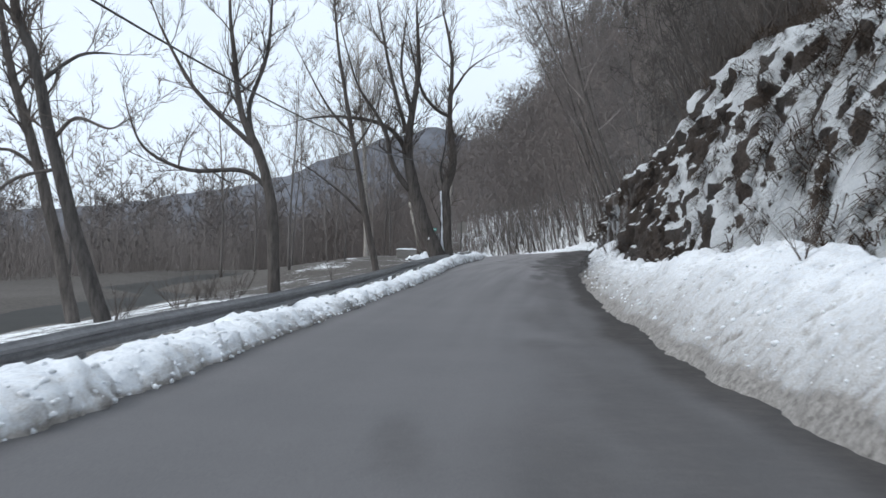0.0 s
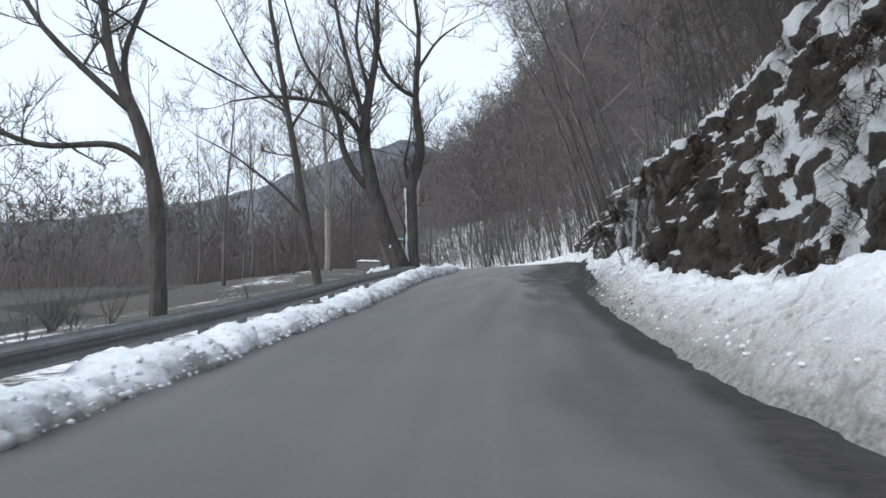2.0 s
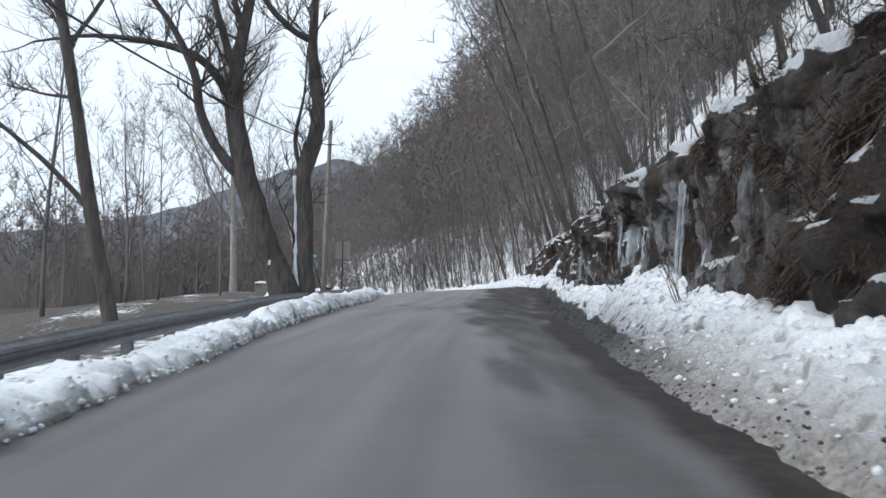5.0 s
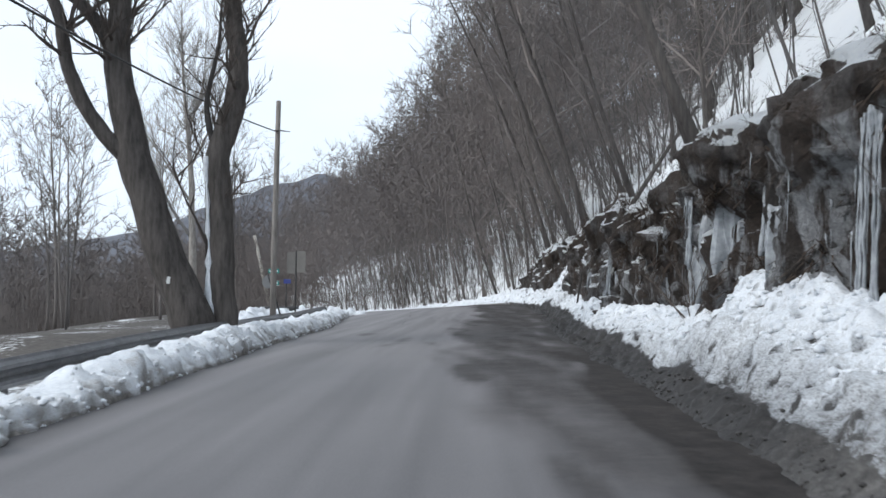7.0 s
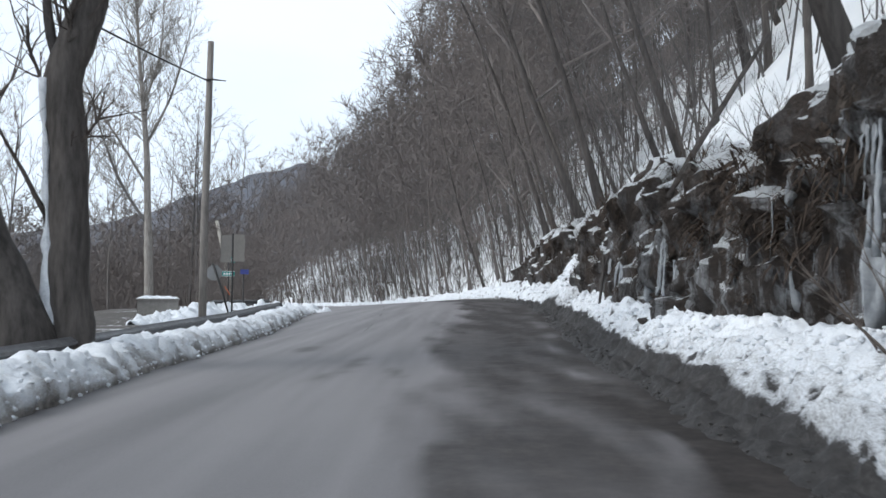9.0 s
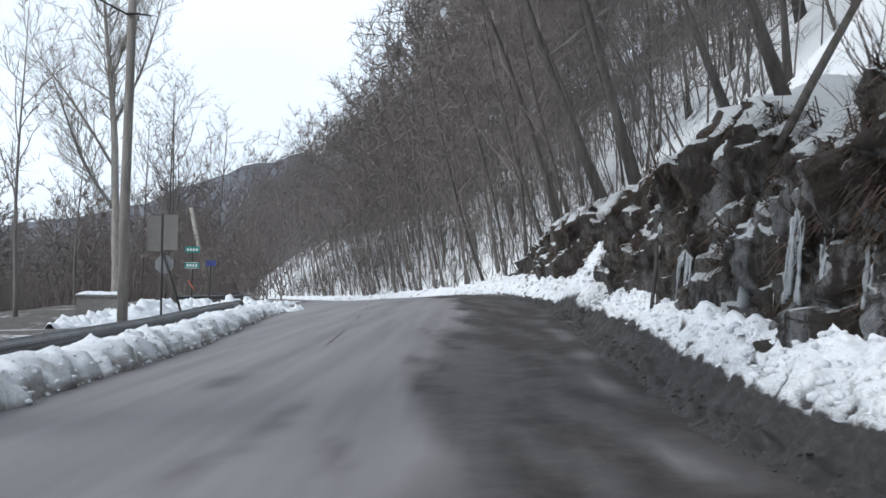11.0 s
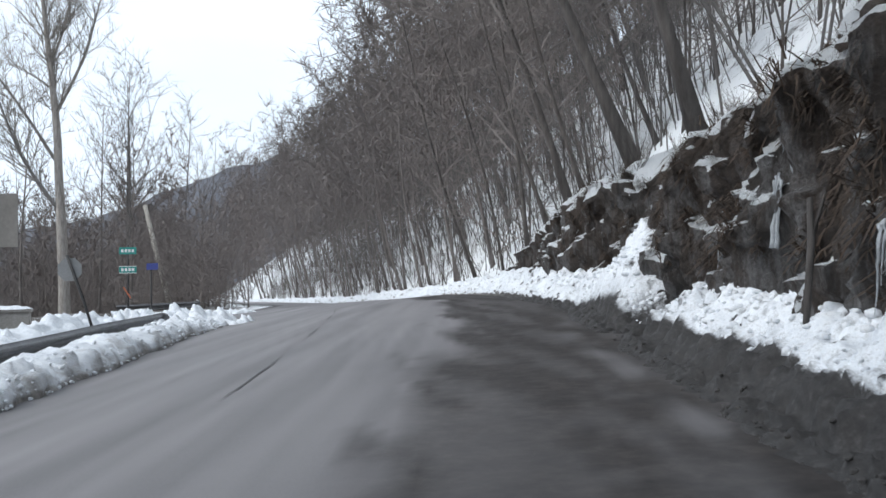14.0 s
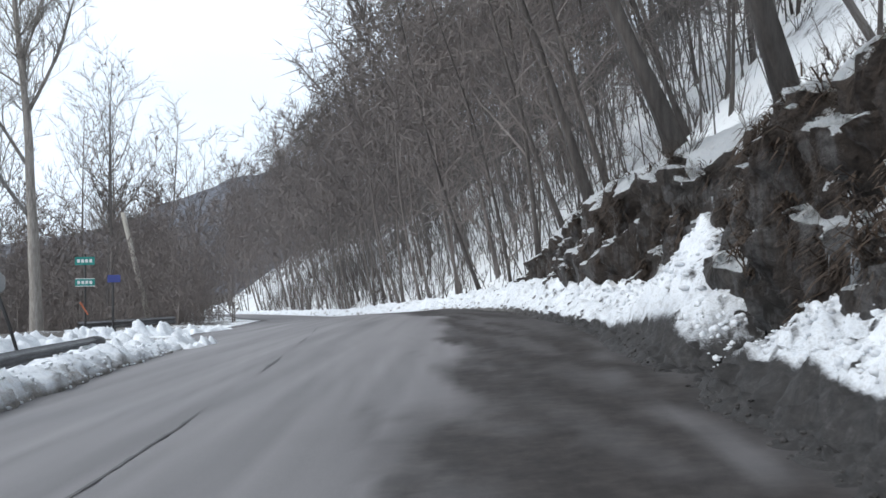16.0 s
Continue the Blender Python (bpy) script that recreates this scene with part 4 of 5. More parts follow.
stem_tree("tree", "large forked bare maple leaning beside the guardrail", [
    [(0.1, 57.77, -0.15, 0.595), (-0.35, 57.58, 0.91, 0.451), (-1.05, 57.58, 2.73, 0.384), (-1.63, 57.58, 4.56, 0.336), (-1.96, 57.58, 6.48, 0.278), (-1.82, 57.68, 8.3, 0.192), (-1.48, 57.87, 10.99, 0.134), (-1.64, 57.97, 14.64, 0.048)],
    [(-1.46, 57.58, 3.98, 0.211), (-2.32, 57.49, 4.9, 0.163), (-2.9, 57.39, 6, 0.144), (-3.13, 57.2, 7.25, 0.125), (-3.81, 56.91, 8.59, 0.096), (-4.77, 56.62, 10.03, 0.058), (-5.71, 56.43, 13.01, 0.029)],
    [(-1.95, 57.58, 6.38, 0.163), (-2.87, 57.77, 7.63, 0.134), (-4.17, 58.06, 8.21, 0.106), (-6.33, 58.35, 8.45, 0.067), (-8.2, 58.54, 8.21, 0.029)],
    [(-1.91, 57.58, 7.05, 0.144), (-2.96, 57.77, 10.61, 0.096), (-3.81, 57.87, 14.64, 0.038)],
    [(-1.77, 57.58, 8.69, 0.115), (-2.44, 58.16, 11.09, 0.077), (-2.25, 58.54, 13.97, 0.038)]], 1, reach=2.3)
stem_tree("tree", "curved bare tree with a strip of snow on its trunk", [
    [(0.39, 57.82, -0.08, 0.384), (0.33, 57.82, 0.92, 0.311), (0.26, 57.82, 2.8, 0.275), (0.17, 57.82, 4.31, 0.256), (0.5, 57.82, 5.45, 0.238), (0.56, 57.82, 6.6, 0.21), (0.34, 57.82, 8.43, 0.156), (0.4, 57.91, 11.81, 0.092), (-0.18, 58, 14.56, 0.037)],
    [(0.3, 57.82, 8.52, 0.119), (-0.39, 57.82, 8.88, 0.101), (-1.26, 57.91, 9.98, 0.082), (-1.98, 58, 12.73, 0.037)],
    [(0.39, 57.82, 9.71, 0.082), (1.31, 57.64, 11.08, 0.055), (2.31, 57.45, 11.81, 0.023)],
    [(0.17, 57.82, 4.31, 0.092), (-0.11, 57.91, 5.41, 0.064), (0.12, 58, 6.87, 0.037), (0.16, 58.09, 8.33, 0.018)],
    [(0.1, 57.95, -0.1, 0.15), (0.04, 57.98, 1.5, 0.12), (-0.02, 58.0, 3.4, 0.1), (0.05, 57.95, 4.6, 0.085), (0.3, 57.9, 5.5, 0.06)]], 2, reach=1.9)
stem_tree("tree", "spreading bare tree below the road embankment", [
    [(-5.8, 36, -0.9, 0.27), (-5.83, 36, -0.3, 0.22), (-5.94, 36, 2.2, 0.19), (-6.31, 36, 4.0, 0.17), (-7.03, 36, 5.6, 0.12), (-7.25, 36, 6.8, 0.1), (-7.6, 36.2, 9.8, 0.05), (-7.5, 36.3, 12, 0.02)],
    [(-6.0, 36, 3.0, 0.09), (-7.0, 36.2, 3.75, 0.085), (-8.97, 36.3, 3.75, 0.07), (-10.57, 36.4, 4.5, 0.05), (-11.2, 36.5, 5.8, 0.025)],
    [(-6.5, 36, 4.5, 0.1), (-8.63, 35.7, 6.5, 0.07), (-9.86, 35.5, 8.7, 0.035)],
    [(-6.4, 36, 4.2, 0.11), (-6.9, 36.4, 5.9, 0.09), (-6.3, 36.6, 8.0, 0.06), (-6.2, 36.8, 10.5, 0.025)]], 3, reach=1.7)
stem_tree("tree", "bare roadside tree leaning above the field", [
    [(-9.3, 28.7, -1.6, 0.3), (-9.45, 28.7, -1.0, 0.24), (-10.29, 28.7, 1.6, 0.2), (-10.97, 28.7, 4.1, 0.18), (-11.48, 28.7, 6.3, 0.15), (-12.06, 28.7, 7.9, 0.12), (-12.6, 28.8, 11.5, 0.05)],
    [(-10.9, 28.7, 4.0, 0.07), (-10.2, 28.5, 4.6, 0.05), (-9.2, 28.3, 4.3, 0.03), (-8.6, 28.2, 4.6, 0.015)],
    [(-11.3, 28.7, 5.6, 0.07), (-10.3, 28.9, 6.4, 0.05), (-9.4, 29, 6.5, 0.02)],
    [(-10.7, 28.7, 3.2, 0.06), (-11.8, 28.5, 2.9, 0.045), (-12.8, 28.3, 2.1, 0.02)]], 4, reach=1.5)
stem_tree("tree", "bare roadside tree beside a leaning twin", [
    [(-11.0, 31, -2.0, 0.28), (-11.06, 31, -1.3, 0.22), (-11.61, 31, 1.1, 0.19), (-12.35, 31, 4.0, 0.16), (-13.16, 31, 6.7, 0.12), (-13.8, 31, 10.5, 0.05)],
    [(-12.1, 31, 3.2, 0.07), (-13.1, 31, 3.9, 0.05), (-14.5, 31, 3.7, 0.03)]], 5, reach=1.5)
stem_tree("tree", "slender tall bare tree beside the guardrail", [
    [(-2.9, 46.8, -0.5, 0.2), (-2.98, 46.8, 0.2, 0.16), (-3.44, 46.8, 2.4, 0.14), (-3.83, 46.8, 4.6, 0.12), (-4.3, 46.8, 7.1, 0.1), (-4.9, 46.9, 10.5, 0.06), (-5.2, 47, 14, 0.02)],
    [(-3.45, 46.8, 2.4, 0.06), (-4.4, 46.6, 3.4, 0.05), (-6.0, 46.4, 4.6, 0.03), (-7.2, 46.2, 5.2, 0.012)],
    [(-4.1, 46.8, 6.2, 0.06), (-5.3, 47, 7.5, 0.05), (-6.6, 47.2, 9.8, 0.02)],
    [(-4.0, 46.8, 5.6, 0.05), (-3.2, 46.9, 7.0, 0.04), (-2.7, 47, 9.0, 0.015)]], 6, reach=1.6)
stem_tree("tree", "tall pale-barked sycamore beyond the junction", [
    [(-9.0, 124.9, -1.0, 0.42), (-9.15, 124.9, 3.6, 0.32), (-9.53, 124.9, 12.2, 0.22), (-10.27, 124.9, 19.6, 0.12), (-10.6, 125, 26, 0.03)],
    [(-9.3, 124.9, 6, 0.14), (-11.5, 124.5, 9.5, 0.1), (-13.5, 124, 15, 0.05)],
    [(-9.6, 124.9, 12, 0.12), (-7.8, 125.2, 16, 0.08), (-6.5, 125.5, 21, 0.03)],
    [(-9.4, 124.9, 9, 0.12), (-12.0, 125.5, 13, 0.08), (-15.0, 126, 17, 0.04)],
    [(-9.9, 124.9, 15, 0.1), (-8.6, 124.6, 19, 0.06), (-8.4, 124.4, 24, 0.02)]], 7, bark=M_PALE_BARK, reach=3.6, twig_r=0.014, per_metre=2.4, twig_mat=M_PALE_BARK)

RIVERSIDE = [grow(500 + k, h, g, (lx, 0.0), first=0.25, limbs=12, twigs=5, fine=7, spread=0.55, up=0.65, twig_r=0.014, sides=3, limb_len=0.36) for k, (h, g, lx) in enumerate([(13, 0.09, -0.03), (10, 0.06, 0.05), (16, 0.12, -0.05)])]
RIVER_SPOTS = [(-8.0, 140, 2, 1.25), (-4.5, 149, 2, 1.1), (-6.5, 137, 2, 1.15), (-10.5, 143, 2, 1.1), (-2.5, 153, 0, 1.2), (-13.5, 132, 0, 1.3), (-6.0, 133, 0, 1.1), (-9.0, 82, 1, 1.1), (-6.0, 88, 0, 0.9), (-9.5, 66, 2, 0.8), (-17, 80, 0, 1.2), (-13, 95, 2, 0.9), (-18, 100, 0, 1.2), (-7.0, 74, 1, 0.9), (-16, 112, 2, 1.0), (-3.5, 160, 0, 1.2), (-20, 120, 0, 1.3), (-27, 74, 0, 1.2)]


def build_riverside():
    rnd = random.Random(11)
    protos = [None] * 3
    for x, y, k, s in RIVER_SPOTS:
        m = pose(x, y, left_z(x, y) - 0.15, 0, 0, rnd.uniform(0, 360)) @ Matrix.Diagonal((s, s, s, 1))
        if protos[k] is None:
            # trunks take the paler twig tone, which stands in for haze over them
            protos[k] = tree("tree", "slender bare tree on the river flat", RIVERSIDE[k], (0, 0, 0), group="riverside trees", bark=M_TWIG, twig=M_TWIG)
            protos[k].matrix_basis = m
        else:
            copy_thing(protos[k], m).matrix_basis = m


build_riverside()


# ---- strip of snow on the curved tree ----
def build_trunk_snow():
    verts, faces = [], []
    line = [(0.39, 57.8, -0.1), (0.33, 57.8, 0.92), (0.26, 57.8, 2.8), (0.17, 57.8, 4.3)]
    pts, rad = [], []
    for k in range(28):
        z = -0.1 + 4.4 * k / 27
        x = float(np.interp(z, [p[2] for p in line], [p[0] for p in line]))
        pts.append((x - 0.25 + 0.02 * wave(z, 0, 0.5, 1.0), 57.68, z))
        rad.append(max(0.02, 0.1 + 0.09 * wave(z, 3, 0.3, 2.0) - 0.01 * z))
    tube(verts, faces, pts, rad, 8)
    o = mesh_object("snow_patch", verts, faces, M_SNOW)
    tagged(o, "strip of wind-packed snow clinging to tree trunk", "snow")


build_trunk_snow()


# ---- utility pole with its cable ----
def build_pole():
    p = new("utility_pole")
    p.location = (0.6, 72.2, 0.2)
    verts, faces = [], []
    tube(verts, faces, [(0, 0, -0.3), (0, 0, 3), (0.04, 0, 5.5), (0.07, 0, 8.05)], [0.115, 0.106, 0.096, 0.086], 14)
    mesh_object("shaft", verts, faces, M_POLE, p)
    verts, faces = [], []
    tube(verts, faces, [(-0.05, -0.12, 6.95), (0.16, -0.1, 6.97), (0.5, 0, 6.96)], [0.03, 0.025, 0.012], 6)
    mesh_object("bracket", verts, faces, M_BLACK, p)
    for end, z0, z1, r in (((-9.4, -82), 6.95, 6.6, 0.022),):
        verts, faces, pts = [], [], []
        for k in range(41):
            u = k / 40
            sag = 4 * u * (1 - u) * (2.0 if end[1] < 0 else 0.6)
            pts.append((end[0] * u, end[1] * u, z0 + (z1 - z0) * u - sag))
        tube(verts, faces, pts, [r] * 41, 5)
        mesh_object("cable", verts, faces, M_BLACK, p)
    tagged(p, "weathered wooden utility pole with one sagging black cable", "utility pole")


build_pole()


def build_leaning_pole():
    p = new("leaning_pole")
    p.location = (-2.5, 124, 0.0)
    verts, faces = [], []
    tube(verts, faces, [(0.1, 0, -0.4), (-0.7, 0, 3.0), (-1.45, 0, 6.3)], [0.17, 0.155, 0.13], 12)
    mesh_object("shaft", verts, faces, M_PALEWOOD, p)
    tagged(p, "bleached wooden pole leaning over beyond the junction", "pole")


build_leaning_pole()


# ---- signs ----
def post(parent, line, r, mat, label=""):
    verts, faces = [], []
    tube(verts, faces, line, [r] * len(line), 8)
    return mesh_object("post", verts, faces, mat, parent, label)


def panel(name, parent, sx, sz, at, mat, label="", thick=0.012):
    return part(name, box_bm(sx, thick, sz, at, 0.004), mat, parent, label)


def build_signs():
    s = new("road_sign")
    s.location, s.rotation_euler = (1.38, 72.3, 0.2), (0, 0, radians(-6))
    post(s, [(0, 0.04, -0.3), (0, 0.04, 2.7)], 0.025, M_BLACK)
    panel("panel", s, 0.3, 0.76, (-0.18, 0, 2.27), M_BEIGE, "beige sign panel")
    panel("panel", s, 0.31, 0.76, (0.18, 0, 2.3), M_BEIGE, "beige sign panel")
    tagged(s, "pair of blank beige sign panels on one post", "road sign")

    s = new("stop_sign")
    s.location = (-0.3, 85.3, 0.2)
    post(s, [(0.62, 0, -0.2), (0.3, 0.0, 0.9), (-0.12, 0.0, 2.1)], 0.04, M_BLACK, "dark leaning post")
    bm = bmesh.new()
    bmesh.ops.create_cone(bm, cap_ends=True, segments=8, radius1=0.33, radius2=0.33, depth=0.012)
    bmesh.ops.rotate(bm, verts=bm.verts, matrix=Matrix.Rotation(radians(22.5), 3, "Z"))
    bmesh.ops.rotate(bm, verts=bm.verts, matrix=Matrix.Rotation(radians(90), 3, "X"))
    bmesh.ops.translate(bm, verts=bm.verts, vec=(-0.06, 0.06, 1.72))
    part("panel", bm, M_GREY, s, "grey back of an octagonal panel")
    tagged(s, "octagonal sign seen from its grey back, dark leaning post", "stop sign")

    s = new("street_sign")
    s.location = (-0.8, 97.5, 0.1)
    post(s, [(0, 0.04, -0.3), (0, 0.04, 2.85)], 0.035, M_BLACK)
    for z in (2.62, 1.9):
        p = panel("plate", s, 0.64, 0.27, (0, 0, z), M_GREEN, "green sign plate")
        for k in range(4):
            panel("text_bar", p, 0.09, 0.11, (-0.2 + 0.13 * k, -0.009, z), M_WHITE, "white bar", 0.006)
        if z < 2:
            for bz in (-0.125, 0.125):
                panel("border", p, 0.63, 0.022, (0, -0.009, z + bz), M_WHITE, "white border", 0.006)
    part("marker", box_bm(0.05, 0.02, 0.5, (0.12, -0.03, 1.2), 0.004), M_ORANGE, s, "orange diagonal strip").matrix_local = pose(0.5, 0, -0.05, 0, -32, 0)
    tagged(s, "two small green sign plates on a dark post", "street sign")

    s = new("blue_sign")
    s.location = (-0.1, 98.6, 0.1)
    post(s, [(0, 0.04, -0.3), (0, 0.04, 2.1)], 0.035, M_BLACK)
    panel("plate", s, 0.44, 0.26, (0.05, 0, 2.02), M_BLUE, "blue sign plate")
    tagged(s, "small dark blue sign on a thin post", "road sign")


build_signs()


# ---- bridge end beside the junction ----
def snow_cap(sx, sy, h, seed):
    verts, n, m = [], 14, 6
    for a in range(n):
        for b in range(m):
            u, v = a / (n - 1) * 2 - 1, b / (m - 1) * 2 - 1
            e = max(0.0, (1 - abs(u) ** 6) * (1 - abs(v) ** 4))
            verts.append((u * sx / 2, v * sy / 2, h * e * (0.8 + 0.5 * wave(u * 3, v, 0.6, seed)) - 0.01))
    return verts, grid_faces(n, m)


def build_parapet(x, y, turn, length, height):
    p = new("parapet")
    p.location, p.rotation_euler = (x, y, 0.1), (0, 0, radians(turn))
    part("wall", box_bm(length, 0.4, height + 0.4, (0, 0, height / 2 - 0.2), 0.03), M_CONCRETE, p)
    part("coping", box_bm(length + 0.1, 0.5, 0.1, (0, 0, height + 0.05), 0.02), M_CONCRETE, p)
    tagged(p, "low concrete bridge parapet beside the side road", "parapet")
    v, f = snow_cap(length + 0.1, 0.5, 0.13, x)
    mesh_object("snow_cap", v, f, M_SNOW, p, "white snow cap").location = (0, 0, height + 0.1)


build_parapet(-3.0, 88.5, 8, 1.7, 0.62)


# ---- river in its channel below the field ----
def build_river():
    verts = []
    ys = np.arange(-60, 142, 3.0)
    for y in ys:
        flat = float(np.interp(y, [60, 68, 108, 120], [0, 7.4, 7.4, 1.4]))
        for d in (13.6, 16.2, 19.0):
            x = float(centre(y)) + float(left_edge(y)) - d - flat
            verts.append((x, y, float(road_z(x, y)) - 2.2))
    tagged(mesh_object("water", verts, grid_faces(len(ys), 3), M_WATER), "narrow dark river below the brown field", "river", kind="structure")


M_WATER = plain("river_water", (0.02, 0.019, 0.016), (0.035, 0.032, 0.028), 0.6, 0.6, 0.3, 0.0, 0.02, 0.1)
build_river()


# ---- tar seams and cracks in the asphalt ----
def build_crack(line, width, seed):
    rnd = random.Random(seed)
    verts = []
    pts = []
    for (y0, o0), (y1, o1) in zip(line, line[1:]):
        k = max(3, int(abs(y1 - y0) / 0.18))
        pts += [(y0 + (y1 - y0) * i / k, o0 + (o1 - o0) * i / k) for i in range(k)]
    pts.append(line[-1])
    n = len(pts)
    for i, (y, o) in enumerate(pts):
        o += 0.03 * wave(0, y, 0.5, seed)
        w = width * rnd.uniform(0.4, 1.2) * min(1, 4 * i / n, 4 * (n - 1 - i) / n + 0.05)
        for s in (-1, 1):
            x = float(centre(y)) + o + s * w
            verts.append((x, y, float(road_z(x, y)) + 0.014))
    tagged(mesh_object("tar_seam", verts, grid_faces(n, 2), M_TAR), "dark sealed crack in the grey asphalt", "tar seam", kind="structure")


M_TAR = plain("tar", (0.06, 0.058, 0.058), (0.11, 0.107, 0.107), 5.0, 0.65, 0.2)
for crack_line, crack_width, crack_seed in (([(67.5, -2.55), (70, -2.7), (73, -2.9)], 0.02, 1), ([(76.5, -3.1), (79.5, -3.35)], 0.03, 4), ([(83, -3.65), (86, -3.9)], 0.02, 5), ([(86.5, -3.95), (92, -4.6)], 0.014, 3)):
    build_crack(crack_line, crack_width, crack_seed)


# ---- ice on the rock ----
def ice_material():
    m, nt, b = material("ice")
    n = tex_noise(nt, 5, 5)
    nt.links.new(ramp(nt, n, [(0.3, (0.24, 0.26, 0.28)), (0.7, (0.62, 0.65, 0.68))]), b.inputs["Base Color"])
    b.inputs["Roughness"].default_value = 0.22
    b.inputs["Transmission Weight"].default_value = 0.25
    b.inputs["IOR"].default_value = 1.31
    bumped(nt, b, n, 0.4, 0.03)
    return m


M_ICE = ice_material()


def icicle(parent, root, length, r, rnd):
    verts, faces, pts, rad = [], [], [], []
    for k in range(7):
        u = k / 6
        pts.append(root + Vector((rnd.uniform(-1, 1) * r * 0.5 - 0.03 * u * length, rnd.uniform(-1, 1) * r * 0.5, -u * length)))
        rad.append(max(0.003, r * (1 - u) * rnd.uniform(0.6, 1.35)))
    tube(verts, faces, pts, rad, 6)
    return mesh_object("icicle", verts, faces, M_ICE, parent)


def curtain(parent, y, u, width, tall, seed):
    """A sheet of frozen seepage: fused flutes that run down the rock and end in ragged points."""
    n, m = 26, 12
    verts = []
    for a in range(n):
        w = a / (n - 1)
        yy = y + (w - 0.5) * width
        root = Vector(rock_point(yy, FACE * u + 0.1 * noise.noise(Vector((yy * 3, seed, 1.0)))))
        drop = tall * (0.25 + 0.75 * math.sin(w * math.pi) ** 0.6) * (0.75 + 0.9 * noise.noise(Vector((yy * 7.5, seed, 4.0))))
        drop = max(0.1, drop)
        for b in range(m):
            v = b / (m - 1)
            flute = abs(noise.noise(Vector((yy * 14, v * 0.7, seed)))) + 0.6 * abs(noise.noise(Vector((yy * 27, v * 1.5, seed + 3))))
            body = math.sin(math.pi * (0.04 + 0.92 * w)) * math.sin(math.pi * (0.1 + 0.72 * v))
            x = root.x + 0.08 - (0.06 + 0.03 * noise.noise(Vector((v * 3, yy * 2, seed)))) * body - 0.1 * flute * (0.3 + 0.7 * body) - 0.02
            verts.append((x, yy + 0.03 * noise.noise(Vector((v * 4, yy, seed))), root.z + 0.06 - drop * v))
    front = len(verts)
    verts += [(x + 0.14, y_, z - 0.01) for x, y_, z in verts]
    faces = grid_faces(n, m)
    faces += [tuple(i + front for i in reversed(f)) for f in faces]
    rim = [a * m for a in range(n)] + [(n - 1) * m + b for b in range(1, m)] + [a * m + m - 1 for a in range(n - 2, -1, -1)] + [b for b in range(m - 2, 0, -1)]
    faces += [(p, q, q + front, p + front) for p, q in zip(rim, rim[1:] + rim[:1])]
    return mesh_object("ice_sheet", verts, faces, M_ICE, parent)


def build_ice():
    rnd = random.Random(21)
    # y along the road, height share, icicles, longest, spread, sheets
    clusters = [(41.5, 0.6, 6, 0.9, 1.2, 0), (43.2, 0.5, 6, 0.8, 1.2, 1), (44.6, 0.66, 8, 1.1, 1.3, 1), (45.9, 0.66, 5, 1.3, 0.6, 1), (47.4, 0.7, 9, 1.0, 1.6, 1), (49.2, 0.6, 11, 1.0, 1.6, 2), (51.4, 0.66, 11, 0.9, 1.6, 2), (53.6, 0.7, 6, 1.2, 0.9, 1), (55.2, 0.6, 6, 0.7, 1.0, 1), (58.0, 0.6, 8, 0.8, 1.2, 1), (61.0, 0.5, 7, 0.7, 1.2, 1), (64.0, 0.55, 6, 0.8, 0.8, 0), (67.6, 0.8, 5, 0.8, 0.5, 1), (70.4, 0.45, 5, 0.6, 0.9, 1), (75.0, 0.6, 6, 0.6, 1.4, 0), (80.5, 0.6, 6, 0.7, 1.5, 1)]
    for y, u, count, longest, spread, sheets in clusters:
        g = new("icicle_cluster")
        for k in range(int(count * 2.6)):
            yy = y + rnd.uniform(-0.6, 0.6) * spread
            p = Vector(rock_point(yy, min(FACE - 0.06, FACE * u + rnd.uniform(-0.2, 0.14))))
            icicle(g, p + Vector((0.03, 0, 0.08)), longest * (0.1 + 0.55 * rnd.random() ** 1.8), rnd.uniform(0.008, 0.024), rnd)
        for k in range(sheets):
            yy = y + rnd.uniform(-0.4, 0.4) * spread
            curtain(g, yy, u + rnd.uniform(-0.15, 0.05), rnd.uniform(0.14, 0.34), longest * rnd.uniform(0.9, 1.5), 10 * y + k)
        tagged(g, "cluster of grey-white icicles frozen onto dark rock", "icicles", "ice on the rock cutting")


build_ice()


def frozen_fall(y, z0, z1, width, flutes, seed):
    """A frozen fall: fused upright flutes in front of the rock, swelling into a mound at its foot."""
    rnd = random.Random(seed)
    g = new("frozen_fall")
    near = [rock_point(y, FACE * k / 30) for k in range(31)]
    x0 = min(p[0] for p in near if z1 - 0.3 < p[2] < z0 + 0.3)
    for k in range(flutes):
        w = (k + rnd.uniform(0.2, 0.8)) / flutes - 0.5
        long = (z0 - z1) * (1 if rnd.random() < 0.4 else rnd.uniform(0.25, 0.75))
        r = width / flutes * rnd.uniform(0.5, 0.95)
        verts, faces, pts, rad = [], [], [], []
        full = long > 0.9 * (z0 - z1)
        for i in range(12):
            u = i / 11
            pts.append((x0 + 0.07 - 0.06 * u + rnd.uniform(-0.012, 0.012), y + w * width + rnd.uniform(-0.012, 0.012), z0 + 0.12 * (1 - abs(w) * 2) - long * u))
            rad.append(max(0.004, r * (0.45 + 0.55 * u + 0.5 * max(0, u - 0.7)) * rnd.uniform(0.8, 1.2) if full else r * 0.7 * (1 - u) * rnd.uniform(0.7, 1.2)))
        tube(verts, faces, pts, rad, 7)
        mesh_object("flute", verts, faces, M_ICE, g)
    tagged(g, "grey-white frozen seepage of fused icicles on the rock", "icefall", "ice on the rock cutting")


